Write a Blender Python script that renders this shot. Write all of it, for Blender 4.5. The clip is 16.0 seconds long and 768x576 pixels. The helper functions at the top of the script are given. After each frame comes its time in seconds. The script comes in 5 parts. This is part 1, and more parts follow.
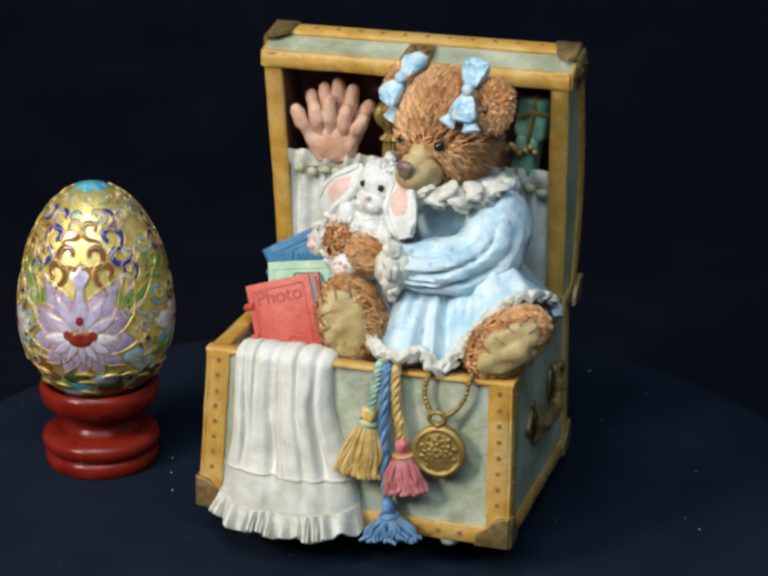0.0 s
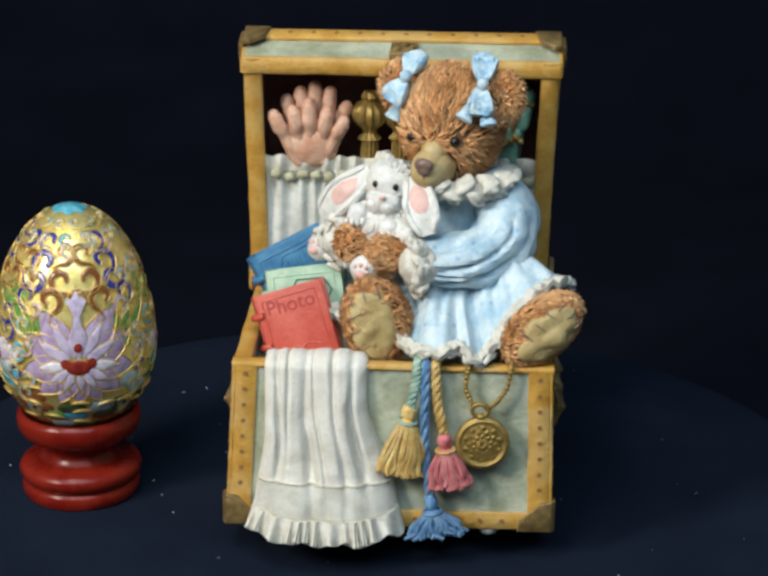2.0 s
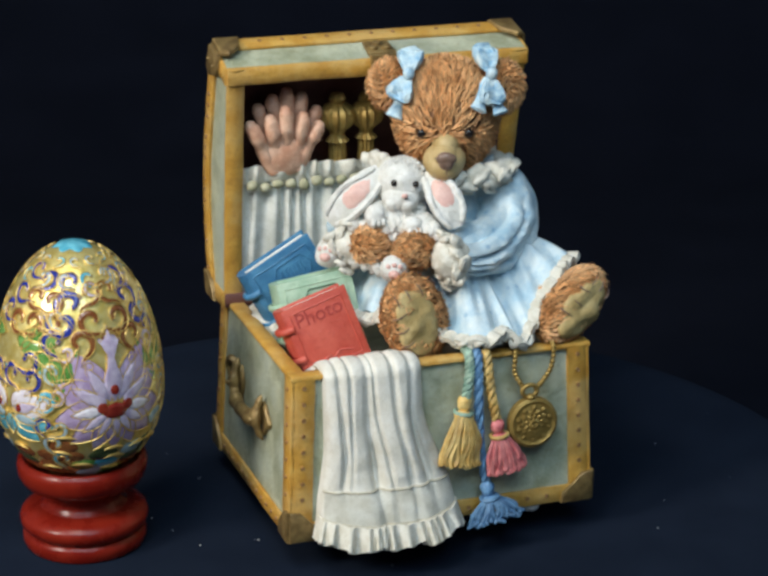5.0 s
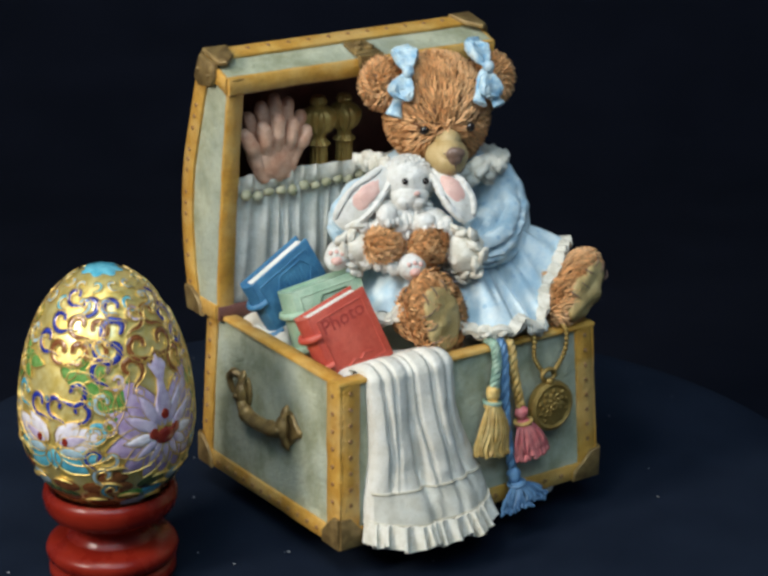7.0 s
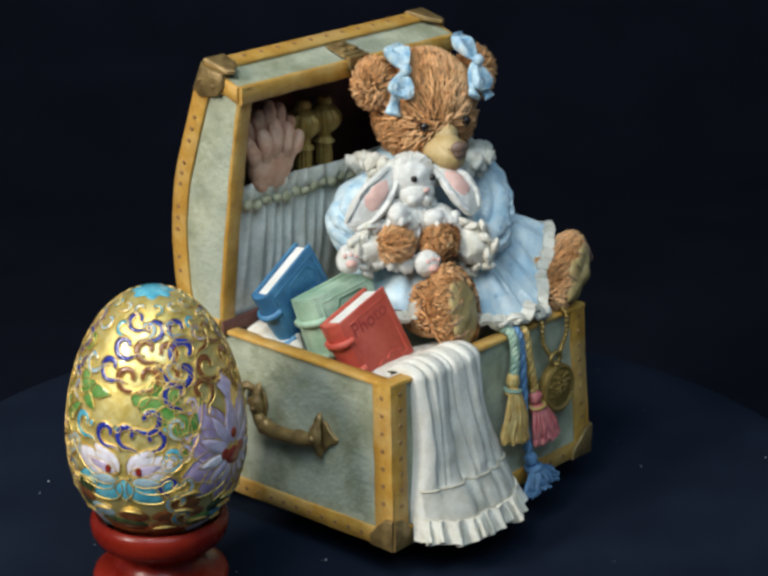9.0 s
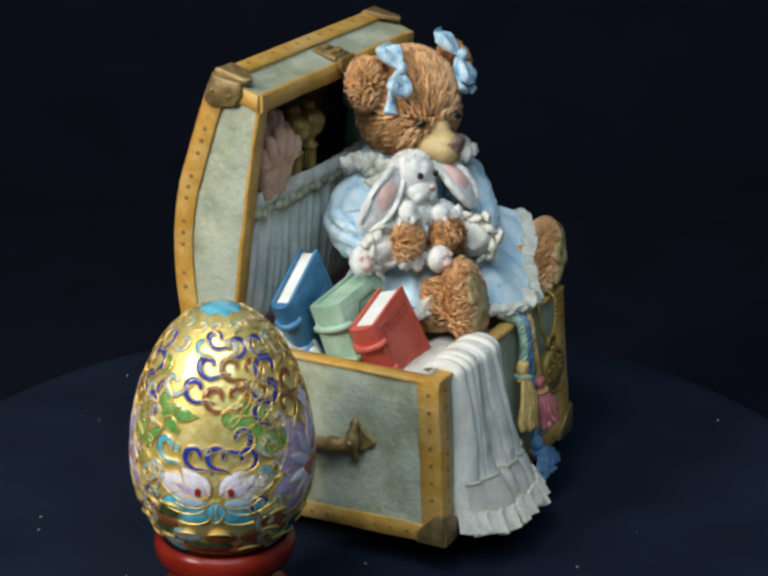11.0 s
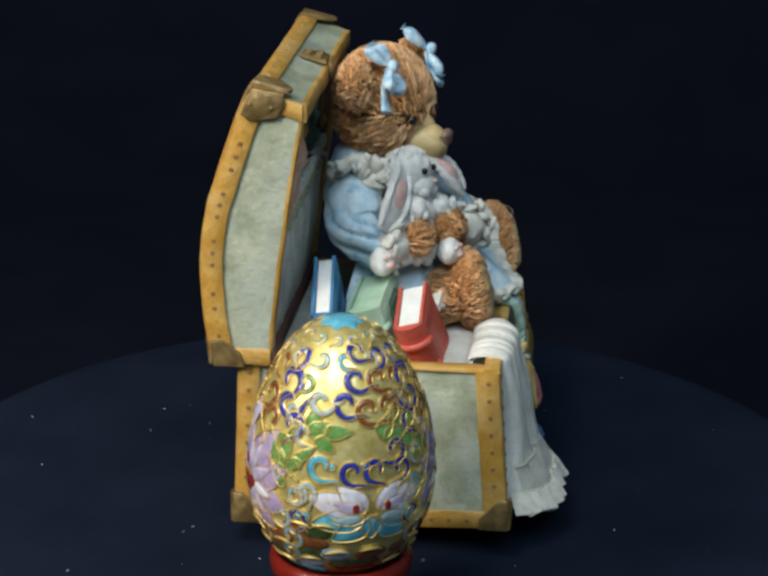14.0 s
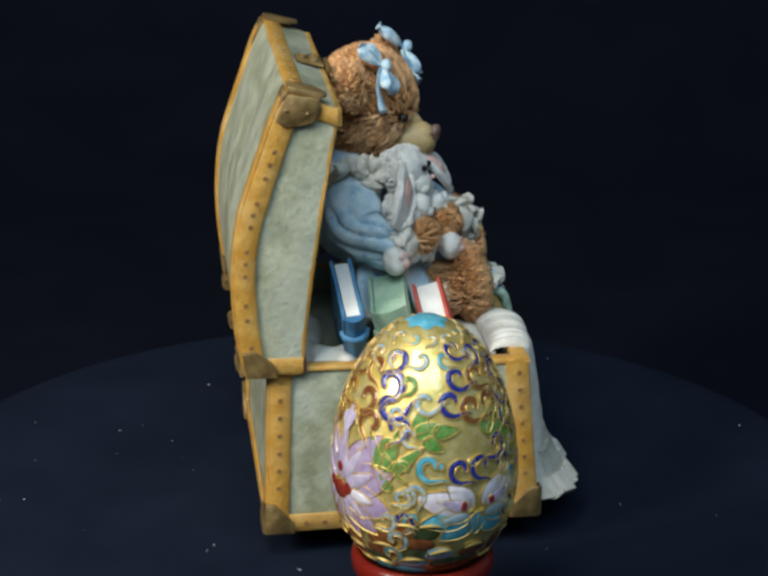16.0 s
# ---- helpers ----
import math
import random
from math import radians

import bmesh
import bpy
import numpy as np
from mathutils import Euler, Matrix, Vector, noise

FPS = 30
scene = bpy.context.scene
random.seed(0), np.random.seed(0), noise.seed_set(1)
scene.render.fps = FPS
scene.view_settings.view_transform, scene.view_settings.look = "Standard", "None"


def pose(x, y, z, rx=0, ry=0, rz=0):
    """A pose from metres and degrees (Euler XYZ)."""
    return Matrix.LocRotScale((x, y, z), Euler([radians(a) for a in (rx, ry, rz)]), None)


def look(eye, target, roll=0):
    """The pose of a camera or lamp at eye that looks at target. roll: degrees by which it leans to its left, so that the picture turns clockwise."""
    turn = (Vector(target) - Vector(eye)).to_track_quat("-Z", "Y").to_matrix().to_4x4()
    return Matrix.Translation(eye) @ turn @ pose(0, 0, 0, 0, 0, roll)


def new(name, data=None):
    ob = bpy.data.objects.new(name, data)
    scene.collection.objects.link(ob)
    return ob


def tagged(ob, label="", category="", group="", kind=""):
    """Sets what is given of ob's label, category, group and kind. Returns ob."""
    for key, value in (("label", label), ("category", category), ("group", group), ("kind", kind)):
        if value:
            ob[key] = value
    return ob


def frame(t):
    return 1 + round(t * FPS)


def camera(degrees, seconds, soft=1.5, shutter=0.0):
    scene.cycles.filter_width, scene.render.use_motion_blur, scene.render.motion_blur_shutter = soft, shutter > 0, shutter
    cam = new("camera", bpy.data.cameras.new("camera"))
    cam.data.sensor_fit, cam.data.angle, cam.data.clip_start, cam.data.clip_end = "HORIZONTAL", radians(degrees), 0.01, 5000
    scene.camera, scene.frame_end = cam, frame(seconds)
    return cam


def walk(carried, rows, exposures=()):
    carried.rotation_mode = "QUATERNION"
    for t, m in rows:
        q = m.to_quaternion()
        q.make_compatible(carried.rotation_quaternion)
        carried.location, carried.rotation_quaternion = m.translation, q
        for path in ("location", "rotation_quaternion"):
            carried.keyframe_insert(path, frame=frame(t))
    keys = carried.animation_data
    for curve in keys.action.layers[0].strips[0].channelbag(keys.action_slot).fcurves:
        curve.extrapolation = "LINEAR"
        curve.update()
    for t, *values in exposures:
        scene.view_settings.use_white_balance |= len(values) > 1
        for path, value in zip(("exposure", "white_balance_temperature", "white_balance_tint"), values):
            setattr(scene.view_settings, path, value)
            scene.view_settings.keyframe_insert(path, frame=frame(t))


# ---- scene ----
cam = camera(21.27, 16.0, soft=3.0)
EYE = Vector((0.0, -0.55, 0.26206))
PITCH, PAN = radians(19.7406), radians(0.2558)
AIM = EYE + Vector((math.sin(PAN) * math.cos(PITCH), math.cos(PAN) * math.cos(PITCH), -math.sin(PITCH)))
STILL = look(EYE, AIM, 0.564)
walk(cam, [(0.0, STILL), (16.0, STILL)])

# the turntable's angle in degrees, time by time; it turns steadily about the z axis
TURN = [(0, -10.97), (0.5, -7.40), (1, -3.80), (1.5, -0.10), (2, 3.45), (2.5, 7.20), (3, 10.80), (3.5, 14.45), (4, 18.20),
        (6.5, 36.45), (7, 40.10), (7.5, 43.77), (8, 47.45), (8.5, 51.05), (9, 54.75), (11.5, 72.41), (12, 75.94), (12.5, 79.40),
        (13, 82.85), (13.5, 86.30), (14, 89.60), (14.5, 92.85), (15, 96.31), (15.5, 99.75), (16, 103.21)]
YAW = -6.0          # the trunk's own turn on the table

# ---- light: two lamps, one low on the left and one high in front, a large soft added fill, no daylight ----
world = bpy.data.worlds.new("room")
world.use_nodes = True
world.node_tree.nodes["Background"].inputs[0].default_value = (0.5, 0.6, 0.8, 1)
world.node_tree.nodes["Background"].inputs[1].default_value = 0.02
scene.world = world


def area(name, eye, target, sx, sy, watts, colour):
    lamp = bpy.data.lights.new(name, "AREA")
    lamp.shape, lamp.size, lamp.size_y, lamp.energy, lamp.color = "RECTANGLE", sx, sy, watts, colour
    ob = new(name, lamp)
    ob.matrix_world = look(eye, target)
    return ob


area("key_lamp", (-0.54, -0.44, 0.47), (0.0, 0.0, 0.07), 0.16, 0.20, 4.5, (1.0, 0.955, 0.87))
area("upper_lamp", (-0.19, -0.38, 0.75), (0.0, 0.0, 0.07), 0.16, 0.20, 1.9, (1.0, 0.955, 0.87))
# fill from above the camera, added to lift the shaded sides; no fixture
area("room_fill", (0.0, -0.95, 1.45), (0.0, 0.0, 0.0), 1.3, 1.3, 22.5, (0.62, 0.835, 1.0))
scene.view_settings.exposure = 0.0


# ---- materials ----
def material(name, c1, c2, size=6.0, fine=0.7, rough=0.5, bump=0.25, metal=0.0, coat=0.0, speck=None, amount=0.35, depth=0.0003, spec=0.5, relief=0.0, dots=None, stain=None, vary=0.0):
    """Painted surface: two colours in patches of `size` mm, specked at `fine` mm with dirt and crease-shade tones."""
    m = bpy.data.materials.new(name)
    m.use_nodes = True
    nt = m.node_tree
    nodes, link = nt.nodes, nt.links.new
    bsdf = nodes["Principled BSDF"]
    tc = nodes.new("ShaderNodeTexCoord")

    def tex(mm, detail, rough_=0.6):
        n = nodes.new("ShaderNodeTexNoise")
        n.inputs["Scale"].default_value = 1000.0 / mm
        n.inputs["Detail"].default_value = detail
        n.inputs["Roughness"].default_value = rough_
        link(tc.outputs["Object"], n.inputs["Vector"])
        return n

    def ramp(src, a, b, ca, cb):
        r = nodes.new("ShaderNodeValToRGB")
        r.color_ramp.elements[0].position, r.color_ramp.elements[1].position = a, b
        r.color_ramp.elements[0].color, r.color_ramp.elements[1].color = (*ca, 1), (*cb, 1)
        link(src, r.inputs[0])
        return r.outputs[0]

    big, small = tex(size, 4), tex(fine, 5, 0.7)
    col = ramp(big.outputs["Fac"], 0.36, 0.64, c1, c2)
    if speck is None:
        speck = tuple(0.45 * v for v in c1)
    mask = ramp(small.outputs["Fac"], 0.52, 0.74, (0, 0, 0), (amount,) * 3)
    mix = nodes.new("ShaderNodeMix")
    mix.data_type = "RGBA"
    link(mask, mix.inputs[0])
    link(col, mix.inputs[6])
    mix.inputs[7].default_value = (*speck, 1)
    out = mix.outputs[2]
    if dots:
        vor = nodes.new("ShaderNodeTexVoronoi")
        vor.inputs["Scale"].default_value = 1000.0 / dots[1]
        link(tc.outputs["Object"], vor.inputs["Vector"])
        spot = ramp(vor.outputs["Distance"], 0.16, 0.24, (0.7,) * 3, (0, 0, 0))
        mix2 = nodes.new("ShaderNodeMix")
        mix2.data_type = "RGBA"
        link(spot, mix2.inputs[0])
        link(out, mix2.inputs[6])
        mix2.inputs[7].default_value = (*dots[0], 1)
        out = mix2.outputs[2]
    if stain:
        patch = tex(stain[1], 3)
        where = ramp(patch.outputs["Fac"], 0.47, 0.66, (0, 0, 0), (stain[2],) * 3)
        mix3 = nodes.new("ShaderNodeMix")
        mix3.data_type = "RGBA"
        link(where, mix3.inputs[0])
        link(out, mix3.inputs[6])
        mix3.inputs[7].default_value = (*stain[0], 1)
        out = mix3.outputs[2]
    if vary:
        geo, hsv, span = nodes.new("ShaderNodeNewGeometry"), nodes.new("ShaderNodeHueSaturation"), nodes.new("ShaderNodeMapRange")
        span.inputs["To Min"].default_value, span.inputs["To Max"].default_value = 1 - vary, 1 + vary
        link(geo.outputs["Random Per Island"], span.inputs["Value"])
        link(span.outputs[0], hsv.inputs["Value"])
        link(out, hsv.inputs["Color"])
        out = hsv.outputs[0]
    link(out, bsdf.inputs["Base Color"])
    rr = nodes.new("ShaderNodeMapRange")
    rr.inputs["To Min"].default_value, rr.inputs["To Max"].default_value = max(rough - 0.12, 0.02), min(rough + 0.12, 1)
    link(big.outputs["Fac"], rr.inputs["Value"])
    link(rr.outputs[0], bsdf.inputs["Roughness"])
    bsdf.inputs["Metallic"].default_value = metal
    bsdf.inputs["Specular IOR Level"].default_value = spec
    bsdf.inputs["Coat Weight"].default_value = coat
    bsdf.inputs["Coat Roughness"].default_value = 0.10 if coat > 0.8 else 0.16
    bsdf.inputs["Coat IOR"].default_value = 1.8 if coat > 0.8 else 1.5
    b = nodes.new("ShaderNodeBump")
    b.inputs["Strength"].default_value, b.inputs["Distance"].default_value = bump, depth
    if relief:
        mid, b2 = tex(2.6, 3), nodes.new("ShaderNodeBump")
        b2.inputs["Strength"].default_value, b2.inputs["Distance"].default_value = 0.8, relief
        link(mid.outputs["Fac"], b2.inputs["Height"])
        link(b2.outputs[0], b.inputs["Normal"])
    link(small.outputs["Fac"], b.inputs["Height"])
    link(b.outputs[0], bsdf.inputs["Normal"])
    return m


SAGE = material("sage_paint", (0.30, 0.315, 0.205), (0.53, 0.545, 0.40), 9, 1.3, 0.42, 0.5, speck=(0.30, 0.26, 0.12), amount=0.5, relief=0.00045, stain=((0.43, 0.475, 0.41), 17, 0.5))
OCHRE = material("ochre_paint", (0.50, 0.25, 0.04), (0.64, 0.36, 0.07), 7, 1.0, 0.42, 0.5, speck=(0.25, 0.10, 0.03), amount=0.5, relief=0.0005, stain=((0.58, 0.40, 0.17), 14, 0.5))
BRONZE = material("bronze_paint", (0.17, 0.105, 0.04), (0.36, 0.24, 0.09), 4, 0.8, 0.4, 0.5, metal=0.35, relief=0.0004)
BRASS = material("brass_paint", (0.30, 0.19, 0.05), (0.42, 0.28, 0.08), 3, 0.7, 0.38, 0.6, metal=0.5, speck=(0.05, 0.03, 0.01), amount=0.6)
RIVET = material("rivet_paint", (0.24, 0.115, 0.04), (0.34, 0.18, 0.06), 3, 0.5, 0.4, 0.3)
LINING = material("maroon_lining", (0.13, 0.05, 0.042), (0.19, 0.08, 0.065), 6, 0.8, 0.6, 0.3)
CREAM = material("cream_paint", (0.66, 0.62, 0.53), (0.78, 0.75, 0.68), 6, 0.9, 0.55, 0.5, speck=(0.46, 0.39, 0.27), amount=0.4, relief=0.0004)
LACE = material("lace_paint", (0.62, 0.58, 0.48), (0.78, 0.75, 0.67), 3, 0.6, 0.55, 0.8, speck=(0.45, 0.37, 0.24), amount=0.55)
PLEAT = material("pocket_paint", (0.58, 0.57, 0.50), (0.76, 0.75, 0.69), 5, 0.9, 0.6, 0.35, speck=(0.34, 0.33, 0.22), amount=0.4)
# olive puts the shade of the pocket's cream gathers into the paint
GATHER_SHADE = material("gather_shade_olive", (0.36, 0.34, 0.20), (0.52, 0.49, 0.34), 3, 0.7, 0.6, 0.4)
# dark specks stand for shade in the fur's grooves
FUR = material("bear_fur_paint", (0.58, 0.285, 0.11), (0.74, 0.43, 0.20), 5, 0.8, 0.5, 0.7, speck=(0.27, 0.11, 0.045), amount=0.5, vary=0.38)
# darker base between the tufts: a wash, with the grooves' shade in its colour
FUR_BASE = material("bear_fur_shaded_base", (0.20, 0.085, 0.035), (0.30, 0.135, 0.055), 5, 0.8, 0.55, 0.7)
PAD = material("tan_pad_paint", (0.44, 0.31, 0.12), (0.58, 0.44, 0.20), 6, 0.9, 0.45, 0.4, speck=(0.30, 0.16, 0.05), amount=0.4, relief=0.0006)
NOSE = material("nose_paint", (0.17, 0.105, 0.075), (0.25, 0.16, 0.12), 3, 0.7, 0.35, 0.2)
EYE_M = material("eye_gloss", (0.012, 0.009, 0.008), (0.02, 0.014, 0.012), 2, 0.5, 0.12, 0.0)
BLUE = material("dress_blue", (0.37, 0.55, 0.67), (0.65, 0.74, 0.77), 5, 1.4, 0.5, 0.4, speck=(0.26, 0.45, 0.60), amount=0.45, relief=0.0005, dots=((0.25, 0.44, 0.60), 3.6), stain=((0.70, 0.74, 0.72), 9, 0.4))
# dark blue specks lend the ribbon's recesses their shade by colour
BOW = material("bow_blue", (0.24, 0.46, 0.64), (0.60, 0.74, 0.78), 2.6, 0.7, 0.45, 0.4, speck=(0.07, 0.19, 0.40), amount=0.7, relief=0.0005, stain=((0.70, 0.76, 0.74), 4, 0.6))
RABBIT = material("rabbit_white", (0.70, 0.68, 0.62), (0.83, 0.81, 0.77), 3, 0.8, 0.55, 1.0, speck=(0.44, 0.37, 0.27), amount=0.5, relief=0.0007)
PINK = material("soft_pink", (0.72, 0.42, 0.36), (0.80, 0.53, 0.46), 4, 0.8, 0.5, 0.25)
GLOVE = material("glove_pink", (0.58, 0.29, 0.18), (0.74, 0.46, 0.32), 5, 0.8, 0.5, 0.4, speck=(0.42, 0.12, 0.08), amount=0.45, relief=0.0006)
EMBROIDERY = material("embroidered_cream", (0.58, 0.55, 0.46), (0.72, 0.70, 0.62), 5, 0.55, 0.6, 1.0, speck=(0.38, 0.33, 0.22), amount=0.5, depth=0.0005)
SEAM = material("seam_thread", (0.48, 0.43, 0.32), (0.56, 0.51, 0.40), 3, 0.6, 0.6, 0.4)
RED = material("book_red", (0.52, 0.07, 0.045), (0.62, 0.12, 0.08), 8, 1.1, 0.45, 0.35, speck=(0.30, 0.03, 0.02), amount=0.35, relief=0.0004)
GREEN = material("book_green", (0.30, 0.46, 0.32), (0.44, 0.58, 0.43), 7, 1.0, 0.5, 0.35, speck=(0.16, 0.26, 0.15), amount=0.4, relief=0.0004)
COBALT_B = material("book_blue", (0.04, 0.155, 0.31), (0.08, 0.25, 0.43), 7, 1.0, 0.45, 0.35, speck=(0.02, 0.06, 0.14), amount=0.4, relief=0.0004)
PAGES = material("page_white", (0.74, 0.72, 0.66), (0.84, 0.82, 0.78), 5, 0.6, 0.6, 0.3)
INK_RED = material("ink_dark_red", (0.40, 0.052, 0.04), (0.44, 0.062, 0.05), 3, 0.5, 0.5, 0.1)
INK_GREEN = material("ink_dark_green", (0.06, 0.12, 0.06), (0.08, 0.15, 0.08), 3, 0.5, 0.5, 0.1)
CORD_G = material("cord_green", (0.22, 0.36, 0.28), (0.38, 0.50, 0.38), 3, 0.6, 0.5, 0.5, amount=0.6, vary=0.3)
CORD_B = material("cord_blue", (0.07, 0.16, 0.30), (0.15, 0.29, 0.46), 3, 0.6, 0.5, 0.5, amount=0.6, vary=0.3)
CORD_Y = material("cord_gold", (0.52, 0.30, 0.07), (0.70, 0.50, 0.19), 3, 0.6, 0.5, 0.5, amount=0.6, vary=0.3)
TAS_R = material("tassel_rose", (0.42, 0.09, 0.10), (0.58, 0.20, 0.19), 3, 0.6, 0.5, 0.5, amount=0.6, vary=0.3)
BOTTLE = material("green_box_paint", (0.12, 0.28, 0.19), (0.24, 0.44, 0.32), 4, 0.9, 0.45, 0.3)
RUBBER = material("pale_rubber", (0.45, 0.44, 0.42), (0.55, 0.54, 0.52), 3, 0.6, 0.5, 0.1)
LACQUER = material("red_lacquer", (0.155, 0.008, 0.004), (0.215, 0.016, 0.007), 9, 0.7, 0.28, 0.08, coat=0.08, spec=0.25, speck=(0.10, 0.006, 0.004), amount=0.25)
GOLD = material("gilt_gold", (0.86, 0.64, 0.15), (0.95, 0.80, 0.34), 3, 1.0, 0.44, 0.4, metal=0.7, coat=0.9, speck=(0.55, 0.35, 0.05), amount=0.45, depth=0.0002)
WIRE = material("gold_wire", (0.70, 0.47, 0.12), (0.80, 0.59, 0.21), 2, 0.5, 0.5, 0.1, metal=0.8)


def enamel(name, c1, c2):
    return material(name, c1, c2, 2.5, 0.5, 0.22, 0.08, coat=0.5, amount=0.2)


LILAC = enamel("enamel_lilac", (0.36, 0.24, 0.42), (0.52, 0.41, 0.57))
WHITE_E = enamel("enamel_white", (0.66, 0.58, 0.64), (0.80, 0.76, 0.80))
TURQ = enamel("enamel_turquoise", (0.06, 0.33, 0.46), (0.16, 0.50, 0.60))
COBALT = enamel("enamel_cobalt", (0.015, 0.02, 0.19), (0.03, 0.05, 0.34))
LEAF = enamel("enamel_green", (0.07, 0.22, 0.035), (0.20, 0.36, 0.10))
RUST = enamel("enamel_rust", (0.17, 0.05, 0.015), (0.27, 0.10, 0.03))
CRIMSON = enamel("enamel_crimson", (0.20, 0.018, 0.012), (0.30, 0.04, 0.02))
PALE = enamel("enamel_pale_lilac", (0.44, 0.35, 0.50), (0.60, 0.52, 0.64))
HAZE = enamel("enamel_grey_blue", (0.26, 0.38, 0.44), (0.44, 0.55, 0.58))
OLIVE = enamel("enamel_olive", (0.035, 0.055, 0.02), (0.09, 0.11, 0.035))
MUZ = material("muzzle_paint", (0.46, 0.32, 0.13), (0.58, 0.43, 0.21), 4, 0.6, 0.5, 0.3, speck=(0.36, 0.17, 0.07), amount=0.3)
CLOTH = material("black_cloth", (0.0069, 0.0110, 0.0215), (0.0100, 0.0153, 0.0285), 40, 0.8, 0.95, 0.5, speck=(0.0055, 0.007, 0.012), amount=0.5, spec=0.06)
DROP = material("black_velvet", (0.0040, 0.0050, 0.0095), (0.0054, 0.0066, 0.0123), 60, 1.0, 1.0, 0.3, spec=0.05)
LINT = material("white_lint", (0.45, 0.45, 0.43), (0.6, 0.6, 0.58), 3, 0.5, 0.9, 0.0)
# unseen walls, tinted pale blue to bounce cool fill light
WALL = material("wall_bounce_blue", (0.58, 0.64, 0.72), (0.64, 0.70, 0.78), 500, 6, 0.8, 0.2)
WOOD = material("dark_table_wood", (0.06, 0.035, 0.02), (0.10, 0.06, 0.03), 60, 4, 0.5, 0.2)


# ---- geometry kit: all sizes in millimetres ----
MM = 0.001
rng = random.Random(7)


def unit_sphere(sub):
    bm = bmesh.new()
    bmesh.ops.create_icosphere(bm, subdivisions=sub, radius=1)
    v = np.array([x.co[:] for x in bm.verts])
    f = [tuple(x.index for x in p.verts) for p in bm.faces]
    bm.free()
    return v, f


SPHERES = {s: unit_sphere(s) for s in (1, 2, 3, 4, 5)}


class Geo:
    def __init__(self):
        self.v, self.f, self.m, self.n = [], [], [], 0

    def add(self, verts, faces, mat=0):
        verts = np.asarray(verts, float)
        self.v.append(verts)
        self.f += [tuple(i + self.n for i in p) for p in faces]
        self.m += [mat] * len(faces)
        self.n += len(verts)

    def mesh(self, name, mats, smooth=True):
        me = bpy.data.meshes.new(name)
        me.from_pydata((np.concatenate(self.v) * MM).tolist(), [], self.f)
        for m in mats if isinstance(mats, (list, tuple)) else [mats]:
            me.materials.append(m)
        me.polygons.foreach_set("material_index", self.m)
        bm = bmesh.new()
        bm.from_mesh(me)
        bmesh.ops.recalc_face_normals(bm, faces=bm.faces)
        bm.to_mesh(me)
        bm.free()
        me.polygons.foreach_set("use_smooth", [smooth] * len(self.f))
        if smooth:
            me.set_sharp_from_angle(angle=radians(48))
        return me


def part(name, g, mats, parent, label="", smooth=True):
    ob = new(name, g.mesh(name, mats, smooth))
    ob.parent = parent
    return tagged(ob, label) if label else ob


def thing(name, label, category, group="", kind=""):
    return tagged(new(name), label, category, group, kind)


def V(*a):
    return np.array(a, float)


def unit(a):
    a = np.asarray(a, float)
    return a / max(np.linalg.norm(a), 1e-12)


def turn(rx=0, ry=0, rz=0):
    return np.array(Euler([radians(a) for a in (rx, ry, rz)]).to_matrix())


def frame_of(x=None, z=None):
    """A rotation whose columns are axes: local z along z, x as near to x as can be."""
    z = unit(z)
    x = np.asarray(x if x is not None else ((1, 0, 0) if abs(z[0]) < 0.9 else (0, 1, 0)), float)
    x = unit(x - z * (x @ z))
    return np.stack([x, np.cross(z, x), z], 1)


def wobble(p, freq, amp):
    return np.array([noise.noise(Vector(q) * freq) for q in p])[:, None] * amp


def blob(g, c, r, R=None, sub=3, amp=0.0, freq=0.3, mat=0, power=1.0):
    u, f = SPHERES[sub]
    s = np.sign(u) * np.abs(u) ** power if power != 1.0 else u
    p = s * np.asarray(r, float)
    if R is not None:
        p = p @ R.T
    nrm = unit_rows(p)
    p = p + np.asarray(c, float)
    if amp:
        p = p + nrm * wobble(p, freq, amp)
    g.add(p, f, mat)


def unit_rows(p):
    return p / np.maximum(np.linalg.norm(p, axis=1), 1e-9)[:, None]


def spline(pts, n, closed=False):
    """Catmull-Rom through pts, n points in all."""
    P = [np.asarray(p, float) for p in pts]
    k = len(P)
    out = []
    spans = k if closed else k - 1
    for j in range(n):
        s = j / (n if closed else n - 1) * spans
        i = min(int(s), spans - 1)
        a = s - i
        q = [P[(i + d) % k] if closed else P[min(max(i + d, 0), k - 1)] for d in (-1, 0, 1, 2)]
        out.append(0.5 * (2 * q[1] + (q[2] - q[0]) * a + (2 * q[0] - 5 * q[1] + 4 * q[2] - q[3]) * a * a
                          + (3 * q[1] - q[0] - 3 * q[2] + q[3]) * a ** 3))
    return np.array(out)


